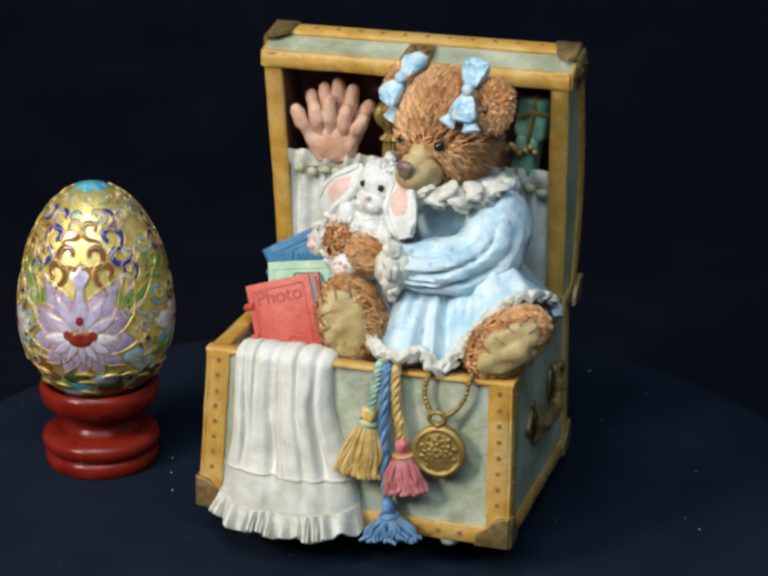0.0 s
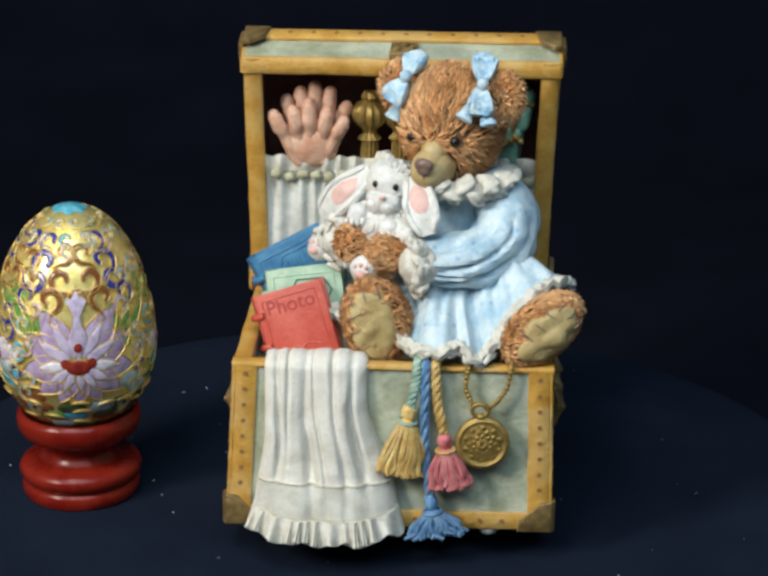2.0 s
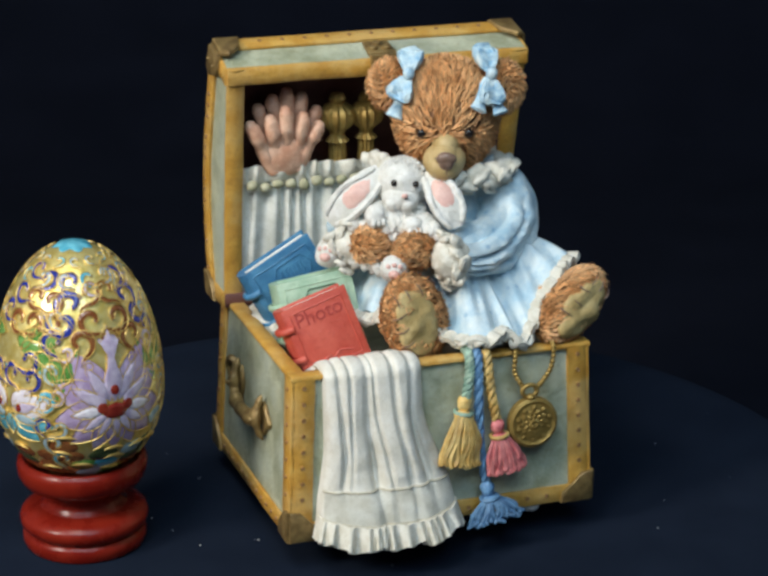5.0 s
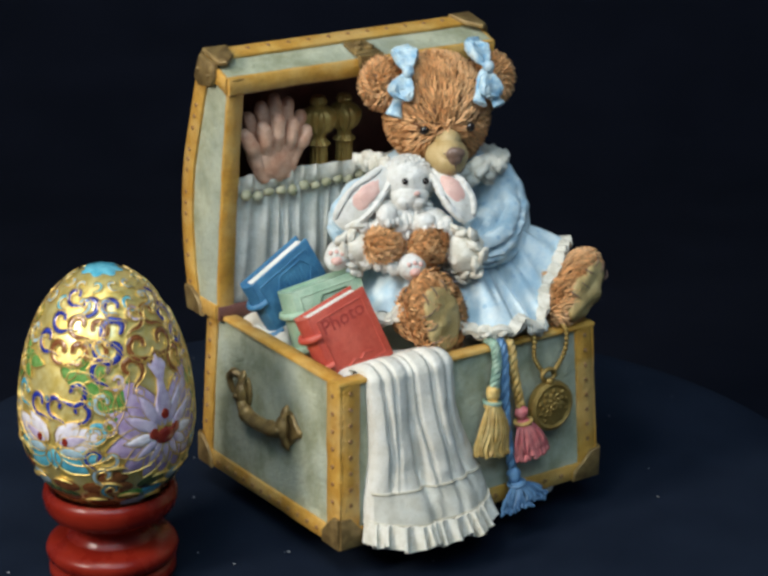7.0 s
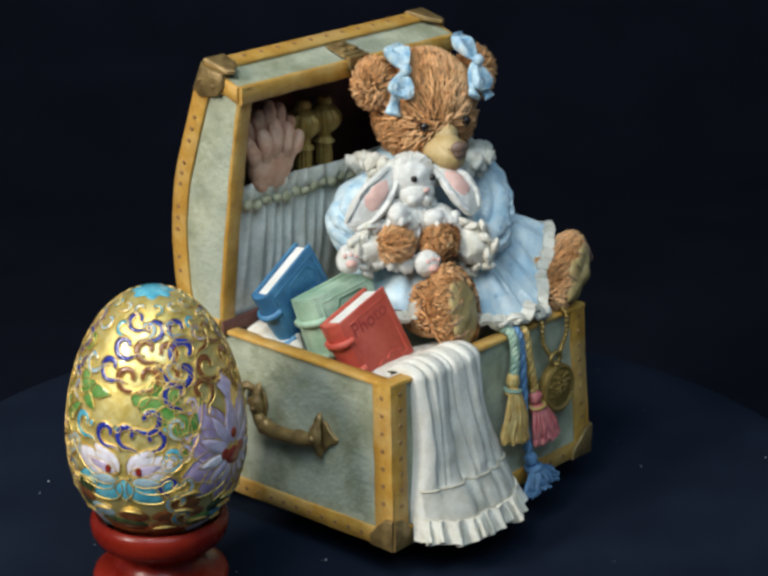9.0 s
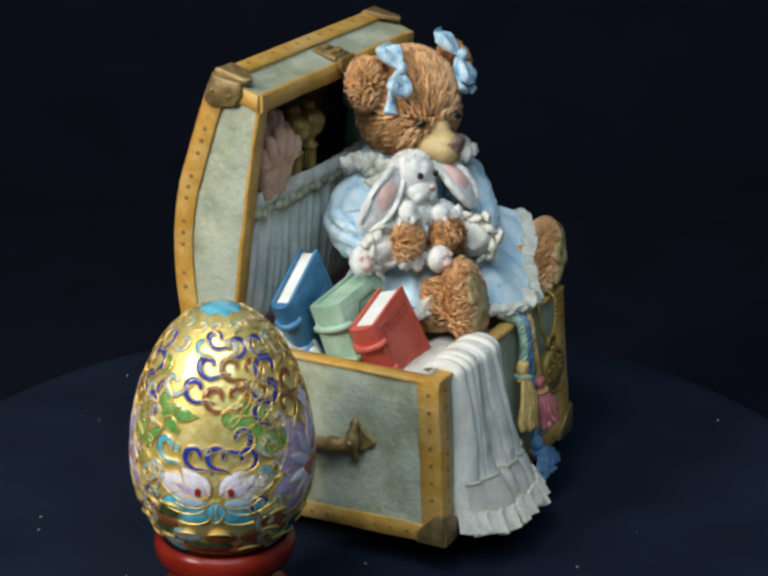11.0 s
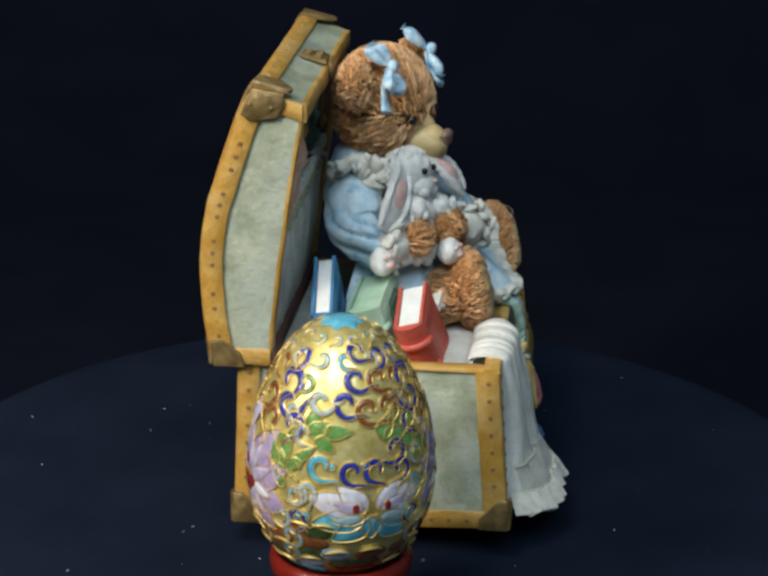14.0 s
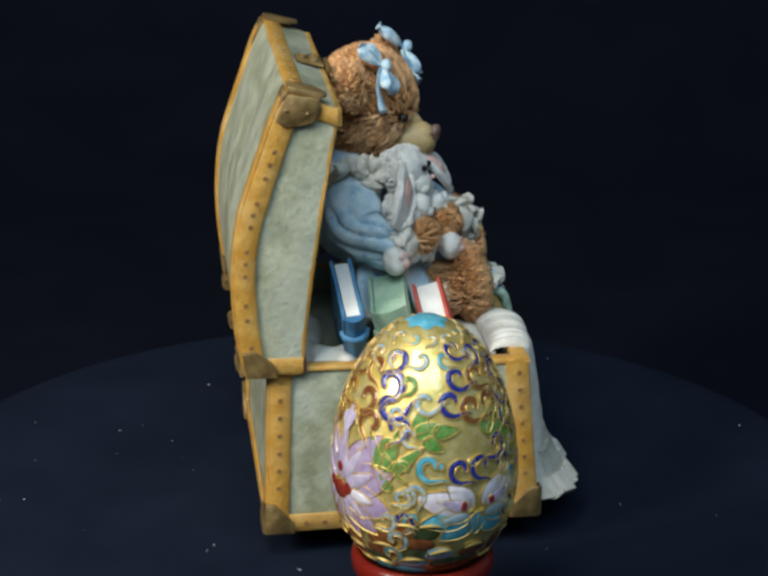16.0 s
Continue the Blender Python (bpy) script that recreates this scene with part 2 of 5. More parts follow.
def tube(g, pts, radii, seg=8, closed=False, up=None, flat=1.0, mat=0, amp=0.0, freq=0.4):
    """A tube along pts; flat squeezes it along `up`."""
    P = np.asarray(pts, float)
    n = len(P)
    radii = np.full(n, radii, float) if np.isscalar(radii) else np.asarray(radii, float)
    v = []
    side = None
    for i in range(n):
        t = P[(i + 1) % n] - P[i - 1] if closed else P[min(i + 1, n - 1)] - P[max(i - 1, 0)]
        t = unit(t)
        if up is not None:
            w = up[i] if np.ndim(up) == 2 else np.asarray(up, float)
            b = unit(w - t * (w @ t))
            a = np.cross(t, b)
        else:
            a = side if side is not None else np.cross(t, (0.3, 0.2, 0.93))
            a = unit(a - t * (a @ t))
            b = np.cross(t, a)
            side = a
        for j in range(seg):
            an = 2 * math.pi * j / seg
            v.append(P[i] + radii[i] * (a * math.cos(an) + b * math.sin(an) * flat))
    v = np.array(v)
    if amp:
        v = v + unit_rows(v - np.repeat(P, seg, 0)) * wobble(v, freq, amp)
    f = []
    for i in range(n if closed else n - 1):
        for j in range(seg):
            k, l = (i + 1) % n, (j + 1) % seg
            f.append((i * seg + j, i * seg + l, k * seg + l, k * seg + j))
    if not closed:
        f.append(tuple(range(seg))[::-1])
        f.append(tuple((n - 1) * seg + j for j in range(seg)))
    g.add(v, f, mat)


def lathe(g, profile, seg=48, c=(0, 0, 0), R=None, mat=0, flute=0.0, lobes=0):
    v = []
    for r, z in profile:
        for j in range(seg):
            a = 2 * math.pi * j / seg
            q = r * (1 + flute * math.cos(lobes * a))
            v.append((q * math.cos(a), q * math.sin(a), z))
    v = np.array(v)
    if R is not None:
        v = v @ R.T
    v = v + np.asarray(c, float)
    f = []
    for i in range(len(profile) - 1):
        for j in range(seg):
            l = (j + 1) % seg
            f.append((i * seg + j, i * seg + l, (i + 1) * seg + l, (i + 1) * seg + j))
    f.append(tuple(range(seg))[::-1])
    f.append(tuple((len(profile) - 1) * seg + j for j in range(seg)))
    g.add(v, f, mat)


def slab(g, a, b, wdir, w, ndir, t, n=10, jit=0.18, mat=0):
    """A long strip from a to b: w wide along wdir, t thick along ndir, hand-made along its edges."""
    a, b, wd, nd = V(*a), V(*b), unit(wdir), unit(ndir)
    sec = [(0, 0), (0, 0.7), (0.06, 1), (0.5, 1.12), (0.94, 1), (1, 0.7), (1, 0)]
    v, k = [], len(sec)
    for i in range(n + 1):
        p = a + (b - a) * i / n
        for s, h in sec:
            q = p + wd * w * s + nd * t * h
            if h > 0:
                q = q + wd * jit * noise.noise(Vector(q * 0.35)) * 1.6 + nd * jit * noise.noise(Vector(q * 0.45 + 7))
            v.append(q)
    f = [(i * k + j, i * k + (j + 1) % k, (i + 1) * k + (j + 1) % k, (i + 1) * k + j) for i in range(n) for j in range(k)]
    f += [tuple(range(k))[::-1], tuple(n * k + j for j in range(k))]
    g.add(v, f, mat)


def plate(g, pts, ndir, t, mat=0):
    """A plate: the outline pts raised by t along ndir, with a bevelled edge."""
    P = np.array([V(*p) for p in pts])
    nd, c, k = unit(ndir), None, len(pts)
    c = P.mean(0)
    up = P + nd * t * 0.7
    top = c + (P - c) * 0.92 + nd * t
    v = np.concatenate([P, up, top])
    f = [(r * k + j, r * k + (j + 1) % k, (r + 1) * k + (j + 1) % k, (r + 1) * k + j) for r in (0, 1) for j in range(k)]
    f += [tuple(range(k))[::-1], tuple(2 * k + j for j in range(k))]
    g.add(v, f, mat)


def sheet(g, fn, nu, nv, thick, mat=0):
    """A closed sheet: fn(u, v) in 0..1 gives its face, `thick` its depth behind it."""
    P = np.array([[fn(i / nu, j / nv) for j in range(nv + 1)] for i in range(nu + 1)], float)
    du, dv = np.gradient(P, axis=0), np.gradient(P, axis=1)
    N = np.cross(du, dv)
    N /= np.maximum(np.linalg.norm(N, axis=2), 1e-9)[..., None]
    B = P - N * thick
    k, off = nv + 1, (nu + 1) * (nv + 1)
    f = []
    for i in range(nu):
        for j in range(nv):
            q = (i * k + j, (i + 1) * k + j, (i + 1) * k + j + 1, i * k + j + 1)
            f += [q, tuple(off + x for x in q[::-1])]
    rim = [i * k for i in range(nu + 1)] + [nu * k + j for j in range(1, k)] + [i * k + nv for i in range(nu - 1, -1, -1)] + [j for j in range(nv - 1, 0, -1)]
    for a, b in zip(rim, rim[1:] + rim[:1]):
        f.append((b, a, off + a, off + b))
    g.add(np.concatenate([P.reshape(-1, 3), B.reshape(-1, 3)]), f, mat)


def fur(g, c, r, n, length, width, flow, R=None, skip=None, mat=0, lift=1.2):
    """Carved tufts over an ellipsoid; flow(p) gives the way they lie."""
    c, r = np.asarray(c, float), np.asarray(r, float)
    R = np.eye(3) if R is None else R
    verts, faces = [], []
    for i in range(n):
        z = 1 - 2 * (i + 0.5) / n
        a = i * 2.39996 + rng.uniform(-0.25, 0.25)
        q = math.sqrt(1 - z * z)
        u = V(q * math.cos(a), q * math.sin(a), z)
        p = R @ (u * r) + c
        nr = unit(R @ (u / r))
        if skip is not None and skip(p, nr):
            continue
        fl = np.asarray(flow(p - c), float) + V(rng.uniform(-.45, .45), rng.uniform(-.45, .45), rng.uniform(-.45, .45))
        t = fl - nr * (fl @ nr)
        if np.linalg.norm(t) < 1e-6:
            continue
        t = unit(t)
        s = np.cross(nr, t)
        L, w = length * rng.uniform(0.7, 1.35), width * rng.uniform(0.7, 1.3)
        b = p - nr * 0.25 * w
        k = len(verts)
        bend = s * rng.uniform(-0.3, 0.3) * L
        verts += [b - s * w, b + s * w, b + t * L * 0.5 - s * w * 0.75, b + t * L * 0.5 + s * w * 0.75,
                  p + t * L * 0.45 + nr * w * 1.25, p + t * L + nr * w * lift + bend, p + nr * w * 0.3]
        faces += [(k, k + 6, k + 4, k + 2), (k + 6, k + 1, k + 3, k + 4), (k + 2, k + 4, k + 5), (k + 4, k + 3, k + 5), (k, k + 1, k + 6)]
    g.add(verts, faces, mat)


def lace(g, path, r, spread=0.8, n=2, mat=0):
    """A lumpy frill along a path: small lobes, two or three at each step."""
    for i, p in enumerate(path):
        t = unit(path[min(i + 1, len(path) - 1)] - path[max(i - 1, 0)])
        for _ in range(n):
            d = V(rng.uniform(-1, 1), rng.uniform(-1, 1), rng.uniform(-1, 1)) * spread
            q = r * rng.uniform(0.7, 1.25)
            blob(g, p + d, (q * rng.uniform(0.6, 0.85), q * 0.8, q * rng.uniform(1.0, 1.5)), frame_of(t, V(rng.uniform(-.6, .6), rng.uniform(-.6, .6), 1)), 2, 0.35 * r, 0.9, mat)


def lobes(g, path, out, size, n, mat=0):
    """A thick gathered edge: rounded lobes side by side, tipped up and down in turn."""
    P = spline(path, n)
    for i, p in enumerate(P):
        t = unit(P[min(i + 1, n - 1)] - P[max(i - 1, 0)])
        o = out(p, t) if callable(out) else V(*out)
        o = unit(o - t * (o @ t))
        b = np.cross(t, o)
        w = 1 if i % 2 else -1
        R = frame_of(t + b * 0.45 * w, o + t * rng.uniform(-0.25, 0.25))
        L = size * rng.uniform(0.65, 0.95)
        wd = size * rng.uniform(0.6, 0.85)
        blob(g, p + o * L * 0.6 + b * w * size * 0.22, (wd, size * 0.36, L), R, 3, 0.3 * size, 0.9 / size ** 0.5, mat)
        blob(g, p + o * L * 1.25 + b * w * size * 0.3, (wd * 1.05, size * 0.34, size * 0.34), R, 2, 0.25 * size, 0.8, mat)


def ruffle(g, path, out, width, amp, waves, thick=0.8, mat=0):
    """A gathered strip: it stands off the path along `out` and waves across it."""
    P = np.asarray(path, float)
    n = len(P) - 1

    def fn(u, v):
        k = min(u * n, n - 1e-6)
        i = int(k)
        p = lerp(P[i], P[i + 1], k - i)
        t = unit(P[i + 1] - P[i])
        o = out(p, t) if callable(out) else V(*out)
        o = unit(o - t * (o @ t))
        b = np.cross(t, o)
        w = math.sin(u * waves * 6.283 + 1.6 * math.sin(u * waves * 1.7))
        return p + o * width * v * (1 + 0.18 * math.sin(u * 57)) + b * amp * w * (0.25 + 0.75 * v) + t * 0.35 * amp * math.cos(u * waves * 6.283) * v
    sheet(g, fn, int(waves * 9), 5, thick, mat)


def rope(g, path, R, turns, strands=3, mat=0, seg=6):
    P = np.asarray(path, float)
    n = len(P)
    for k in range(strands):
        out = []
        for i in range(n):
            t = unit(P[min(i + 1, n - 1)] - P[max(i - 1, 0)])
            a = unit(np.cross(t, (0, 1, 0.2)))
            b = np.cross(t, a)
            an = 2 * math.pi * (k / strands + turns * i / (n - 1))
            out.append(P[i] + R * 0.5 * (a * math.cos(an) + b * math.sin(an)))
        tube(g, out, R * 0.62, seg, mat=mat)


def lerp(a, b, t):
    return a + (b - a) * t


def smooth01(a, b, x):
    t = min(max((x - a) / (b - a), 0), 1)
    return t * t * (3 - 2 * t)


# ---- the setting: an added unseen room, a table under black cloth, a black backdrop ----
def box_geo(lo, hi):
    g = Geo()
    x0, y0, z0 = lo
    x1, y1, z1 = hi
    v = [(x0, y0, z0), (x1, y0, z0), (x1, y1, z0), (x0, y1, z0), (x0, y0, z1), (x1, y0, z1), (x1, y1, z1), (x0, y1, z1)]
    g.add(v, [(0, 3, 2, 1), (4, 5, 6, 7), (0, 1, 5, 4), (1, 2, 6, 5), (2, 3, 7, 6), (3, 0, 4, 7)])
    return g


def room():
    for name, lo, hi, mat in (("floor", (-2000, -2200, -850), (2000, 1400, -780), WOOD), ("ceiling", (-2000, -2200, 1600), (2000, 1400, 1680), WALL),
                              ("wall_north", (-2000, 1400, -850), (2000, 1500, 1680), WALL), ("wall_south", (-2000, -2300, -850), (2000, -2200, 1680), WALL),
                              ("wall_east", (2000, -2300, -850), (2100, 1500, 1680), WALL), ("wall_west", (-2100, -2300, -850), (-2000, 1500, 1680), WALL)):
        tagged(new(name, box_geo(lo, hi).mesh(name, mat, False)), "plain unseen room surface, added round the table", name.split("_")[0], kind="structure")
    table = thing("table", "dark wooden table under a black cloth", "table")
    part("tabletop", box_geo((-650, -350, -60), (650, 800, -32)), WOOD, table, smooth=False)
    for x in (-600, 560):
        for y in (-320, 730):
            part("leg", box_geo((x, y, -780), (x + 40, y + 40, -60)), WOOD, table, smooth=False)
    g = Geo()

    def fall(u, v):
        x = lerp(-780, 780, u)
        s = v * 1500
        # flat on the table, then a wide sweep up to the hanging part
        a = min(max((s - 720) / 440, 0), 1) * math.pi / 2
        y = lerp(-345, 400, min(s / 720, 1)) + 280 * math.sin(a)
        z = -30 + 280 * (1 - math.cos(a)) + max(s - 1160, 0)
        return (x, y, z)
    sheet(g, fall, 20, 90, -1.5)
    tagged(new("backdrop", g.mesh("backdrop", DROP)), "black velvet cloth hung behind and over the table", "backdrop", kind="structure")


def turntable():
    t = thing("turntable", "round turntable covered with black cloth, flecked with lint", "turntable")
    g = Geo()
    lathe(g, [(60, -28), (60, -20), (136, -20), (136, -6)], 96)
    part("base", g, DROP, t)
    g = Geo()
    rings = [(0.5, 0), (20, 0), (45, 0.05), (70, 0), (95, 0.05), (115, 0), (132, 0), (139, -0.3), (141.5, -1.4), (142, -4), (141.5, -12), (139, -12), (138, -6)]
    lathe(g, rings, 128)
    part("cloth_cover", g, CLOTH, t, "matt blue-black cloth cover")
    g = Geo()
    for _ in range(55):
        a, r = rng.uniform(0, 6.283), 140 * math.sqrt(rng.uniform(0.05, 0.95))
        s = rng.choice((0.12, 0.15, 0.18, 0.26, 0.34))
        if rng.random() < 0.12:
            p = V(r * math.cos(a), r * math.sin(a), 0.15)
            d = V(rng.uniform(-1, 1), rng.uniform(-1, 1), 0.1) * 1.4
            tube(g, [p, p + d * 0.5 + V(0.2, -0.2, 0.1), p + d], 0.09, 5)
        else:
            blob(g, (r * math.cos(a), r * math.sin(a), s * 0.5), (s, s * 0.8, s * 0.6), None, 1)
    tagged(part("lint", g, LINT, t, "specks of white lint"), kind="stuff")
    riser = thing("riser", "low round black riser under the trunk", "riser")
    g = Geo()
    lathe(g, [(25, 0), (25.5, 1), (25.5, 8.0), (25, 8.9), (0.5, 8.9)], 64, (6, -3, 0))
    part("drum", g, DROP, riser)
    return t, riser


# ---- the figurine ----
def rivets(parent, spots):
    """Small dark studs; spots are (point, normal)."""
    g = Geo()
    lathe(g, [(0.64, -0.2), (0.68, 0.1), (0.54, 0.28), (0.36, 0.12), (0.2, 0.22), (0.05, 0.24)], 12)
    me = g.mesh("rivet", RIVET)
    for p, nrm in spots:
        ob = new("rivet", me)
        ob.parent = parent
        R = Matrix(frame_of(None, nrm).tolist()).to_4x4()
        ob.matrix_local = Matrix.Translation(Vector(p) * MM) @ R


def base_pt(x, y, s):
    """A point of the trunk's wall: x and y as fractions of its plan, s of its height; it tapers upwards."""
    x0, x1 = lerp(-38.2, -36.0, s), lerp(50.0, 49.0, s)
    y0, y1 = lerp(-40.6, -37.0, s), lerp(34.0, 32.6, s)
    return V(lerp(x0, x1, x), lerp(y0, y1, y), lerp(9.8 - 1.8 * y, 55.2, s))


def trunk_base(fig):
    g = Geo()
    n = 14
    loops = []
    ring = [(i / n, 0) for i in range(n)] + [(1, i / n) for i in range(n)] + [(1 - i / n, 1) for i in range(n)] + [(0, 1 - i / n) for i in range(n)]
    for s in np.linspace(0, 1, 9):
        row = []
        for x, y in ring:
            p = base_pt(x, y, s)
            d = V(1 if x == 1 else -1 if x == 0 else 0, 1 if y == 1 else -1 if y == 0 else 0, 0)
            row.append(p + d * 0.5 * noise.noise(Vector(p * 0.16)))
        loops.append(row)
    c = V(6, -3.5, 0)
    for s in (1.0, 0.82):
        loops.append([V(*(c[:2] + (base_pt(x, y, s)[:2] - c[:2]) * 0.91), 55.2 if s == 1 else 48) for x, y in ring])
    k = len(ring)
    v = np.array([p for r in loops for p in r])
    f = [(i * k + j, i * k + (j + 1) % k, (i + 1) * k + (j + 1) % k, (i + 1) * k + j) for i in range(len(loops) - 1) for j in range(k)]
    f += [tuple(range(k))[::-1], tuple((len(loops) - 1) * k + j for j in range(k))]
    g.add(v, f)
    base = part("trunk_base", g, SAGE, fig, "open trunk base in worn sage-green paint")

    def strip(a, b, wdir, w, nd, t=0.9):
        h = Geo()
        slab(h, a, b, wdir, w, nd, t)
        part("edge_strip", h, OCHRE, base)
    F, L, Rr, Bk = V(0, -1, 0.08), V(-1, 0, 0.05), V(1, 0, 0.03), V(0, 1, 0.03)
    for x, wd in ((0, 1), (1, -1)):
        strip(base_pt(x, 0, 0), base_pt(x, 0, 1), (wd, 0, 0), 5.8, F)
        strip(base_pt(x, 1, 0), base_pt(x, 1, 1), (wd, 0, 0), 5.8, Bk)
        nd = L if x == 0 else Rr
        strip(base_pt(x, 0, 0) + V(0, -0.8, 0), base_pt(x, 0, 1) + V(0, -0.8, 0), (0, 1, 0), 6.5, nd)
        strip(base_pt(x, 1, 0), base_pt(x, 1, 1), (0, -1, 0), 5.5, nd)
        strip(base_pt(x, 0, 0), base_pt(x, 1, 0), (0, 0, 1), 5.0, nd, 0.8)
        strip(base_pt(x, 0, 1) + V(-nd[0] * 3.8, 0, -0.3), base_pt(x, 1, 1) + V(-nd[0] * 3.8, 0, -0.3), (nd[0], 0, 0), 4.6, (0, 0, 1), 1.0)
    strip(base_pt(0, 0, 0), base_pt(1, 0, 0), (0, 0, 1), 5.0, F, 0.8)
    strip(base_pt(0, 1, 0), base_pt(1, 1, 0), (0, 0, 1), 5.0, Bk, 0.8)
    strip(base_pt(0, 0, 1) + V(-1, 3.4, -0.2), base_pt(1, 0, 1) + V(1, 3.4, -0.2), (0, -1, 0), 4.4, (0, 0, 1), 1.1)
    for x, sx in ((0, 1), (1, -1)):
        for y, sy in ((0, 1), (1, -1)):
            h, p = Geo(), base_pt(x, y, 0)
            o = V(-sx * 0.7, -sy * 0.8, -0.2)
            q = p + o
            plate(h, [q, q + V(sx * 9.5, 0, 0), q + V(sx * 9, 0, 3.4), q + V(sx * 6, 0, 5.5), q + V(sx * 3.2, 0, 8.6), q + V(0, 0, 9)], (0, -sy, 0.06), 0.9)
            plate(h, [q, q + V(0, sy * 8, 0), q + V(0, sy * 8, 3), q + V(0, sy * 5.5, 6), q + V(0, sy * 2.5, 9), q + V(0, 0, 9)], (-sx, 0, 0.05), 0.9)
            part("corner_cap", h, BRONZE, base, "bronze-brown corner cap")
    spots = []
    for s in np.linspace(0.26, 0.95, 8):
        for x, d in ((0, 2.7), (1, -2.7)):
            spots.append((base_pt(x, 0, s) + V(d, -1.0, 0), F))
    for x in np.linspace(0.45, 0.92, 8):
        spots.append((base_pt(x, 0, 0) + V(0, -1.0, 2.6), F))
    for s in np.linspace(0.28, 0.93, 7):
        spots.append((base_pt(0, 0, s) + V(-1.0, 2.2, 0), L))
        spots.append((base_pt(0, 1, s) + V(-1.0, -2.5, 0), L))
        spots.append((base_pt(1, 0, s) + V(1.0, 2.2, 0), Rr))
    for y in np.linspace(0.14, 0.86, 12):
        spots.append((base_pt(0, y, 0) + V(-0.95, 0, 2.5), L))
        spots.append((base_pt(1, y, 0) + V(0.95, 0, 2.5), Rr))
    rivets(base, spots)
    # a cast handle on each end wall
    for x, d in ((0, -1), (1, 1)):
        h = Geo()
        c = base_pt(x, 0.5, 0.6)[0]
        kite = ((-1.2, 4.8), (1.4, 4.0), (3.2, 1.6), (6.2, -0.6), (5.8, -2.2), (3.0, -3.4), (1.2, -5.6), (-0.6, -7.4), (-2.2, -4.8), (-3.0, -1.0), (-2.6, 2.4))
        for y, z, w in ((9.5, 38.4, 1), (-14.5, 36.0, -1)):
            q = V(c + d * 0.2, y, z)
            plate(h, [q + V(0, 0.85 * a * w, 0.85 * b) for a, b in kite][::w], (d, 0, 0), 1.0)
            # upright knuckle with a pointed fin above and below
            tube(h, spline([q + V(d * 1.2, -0.4 * w, 6.2), q + V(d * 2.4, -0.6 * w, 3.0), q + V(d * 3.0, -0.8 * w, -0.6), q + V(d * 2.4, -0.6 * w, -4.0), q + V(d * 1.0, -0.2 * w, -7.4)], 13),
                 [0.4, 1.0, 1.5, 1.2, 1.7, 2.1, 2.2, 2.1, 1.6, 1.1, 1.4, 0.9, 0.4], 8, up=V(d, 0, 0), flat=0.8, amp=0.3)
            blob(h, q + V(d * 4.4, -0.8 * w, -0.8), (0.9, 1.0, 1.0), None, 2)
        q = V(c + d * 1.0, 10.8, 41.4)
        tube(h, spline([q, q + V(d * 1.4, 2.6, 1.6), q + V(d * 1.6, 4.4, -1.2), q + V(d * 1.2, 3.4, -5.2)], 12), [0.7, 0.9, 1.1, 1.2, 1.2, 1.2, 1.2, 1.1, 1.0, 0.9, 0.8, 0.5], 7, amp=0.2)
        path = spline([V(c + d * 3.0, 9.2, 36.6), V(c + d * 3.4, 6.2, 33.6), V(c + d * 3.4, 1.0, 32.6), V(c + d * 3.4, -7, 33.2), V(c + d * 3.0, -14.2, 34.6)], 26)
        tube(h, path, [(1.8 + 0.6 * math.sin(math.pi * i / 25)) * (1.22 if i in (7, 8, 19, 20) else 1) for i in range(26)], 10, up=V(d, 0, 0), flat=0.75, amp=0.35)
        part("handle", h, BRONZE, base, "antique bronze carrying handle")
    h = Geo()
    lathe(h, [(2.9, 0), (2.9, 1.2), (2.4, 2.3), (1.4, 2.7), (0.1, 2.8)], 20, R=turn(180))
    me = h.mesh("rubber_foot", RUBBER)
    for x, y in ((-31, -33), (33.5, -38), (43, 27), (-32, 20)):
        ob = new("rubber_foot", me)
        ob.parent = base
        ob.location = Vector((x, y, 9.9)) * MM
    for c, r in (((-14, 25, 49.5), (16, 7, 4.6)), ((6, 23, 49.5), (16, 8, 4.6)), ((27, 25, 49.5), (16, 7, 4.6)), ((-27, 14, 50.5), (8, 12, 7.4)), ((-9, -24, 49.5), (22, 9, 4.5)), ((29, -22, 49.5), (16, 12, 4.8))):
        h = Geo()
        blob(h, c, r, None, 4, 2.2, 0.2)
        part("linen", h, CREAM, base, "crumpled cream linen packed inside")
    return base


LID = [(25.0, 54.6), (23.9, 68), (22.0, 84), (19.7, 100), (17.3, 115.6), (15.0, 127.8)]          # front edge, upwards
LID_B = [(28.2, 132.5), (31.2, 126.2), (34.2, 117.6), (37.3, 108.5), (40.0, 100), (41.6, 91), (42.3, 82), (41.9, 71), (40.6, 61), (39.2, 54.6)]   # top and back, downwards


def lid_x(x, z):
    """The lid widens a little upwards."""
    s = (z - 54.6) / 75
    return lerp(lerp(-38.0, -38.7, s), lerp(49.4, 51.0, s), x)


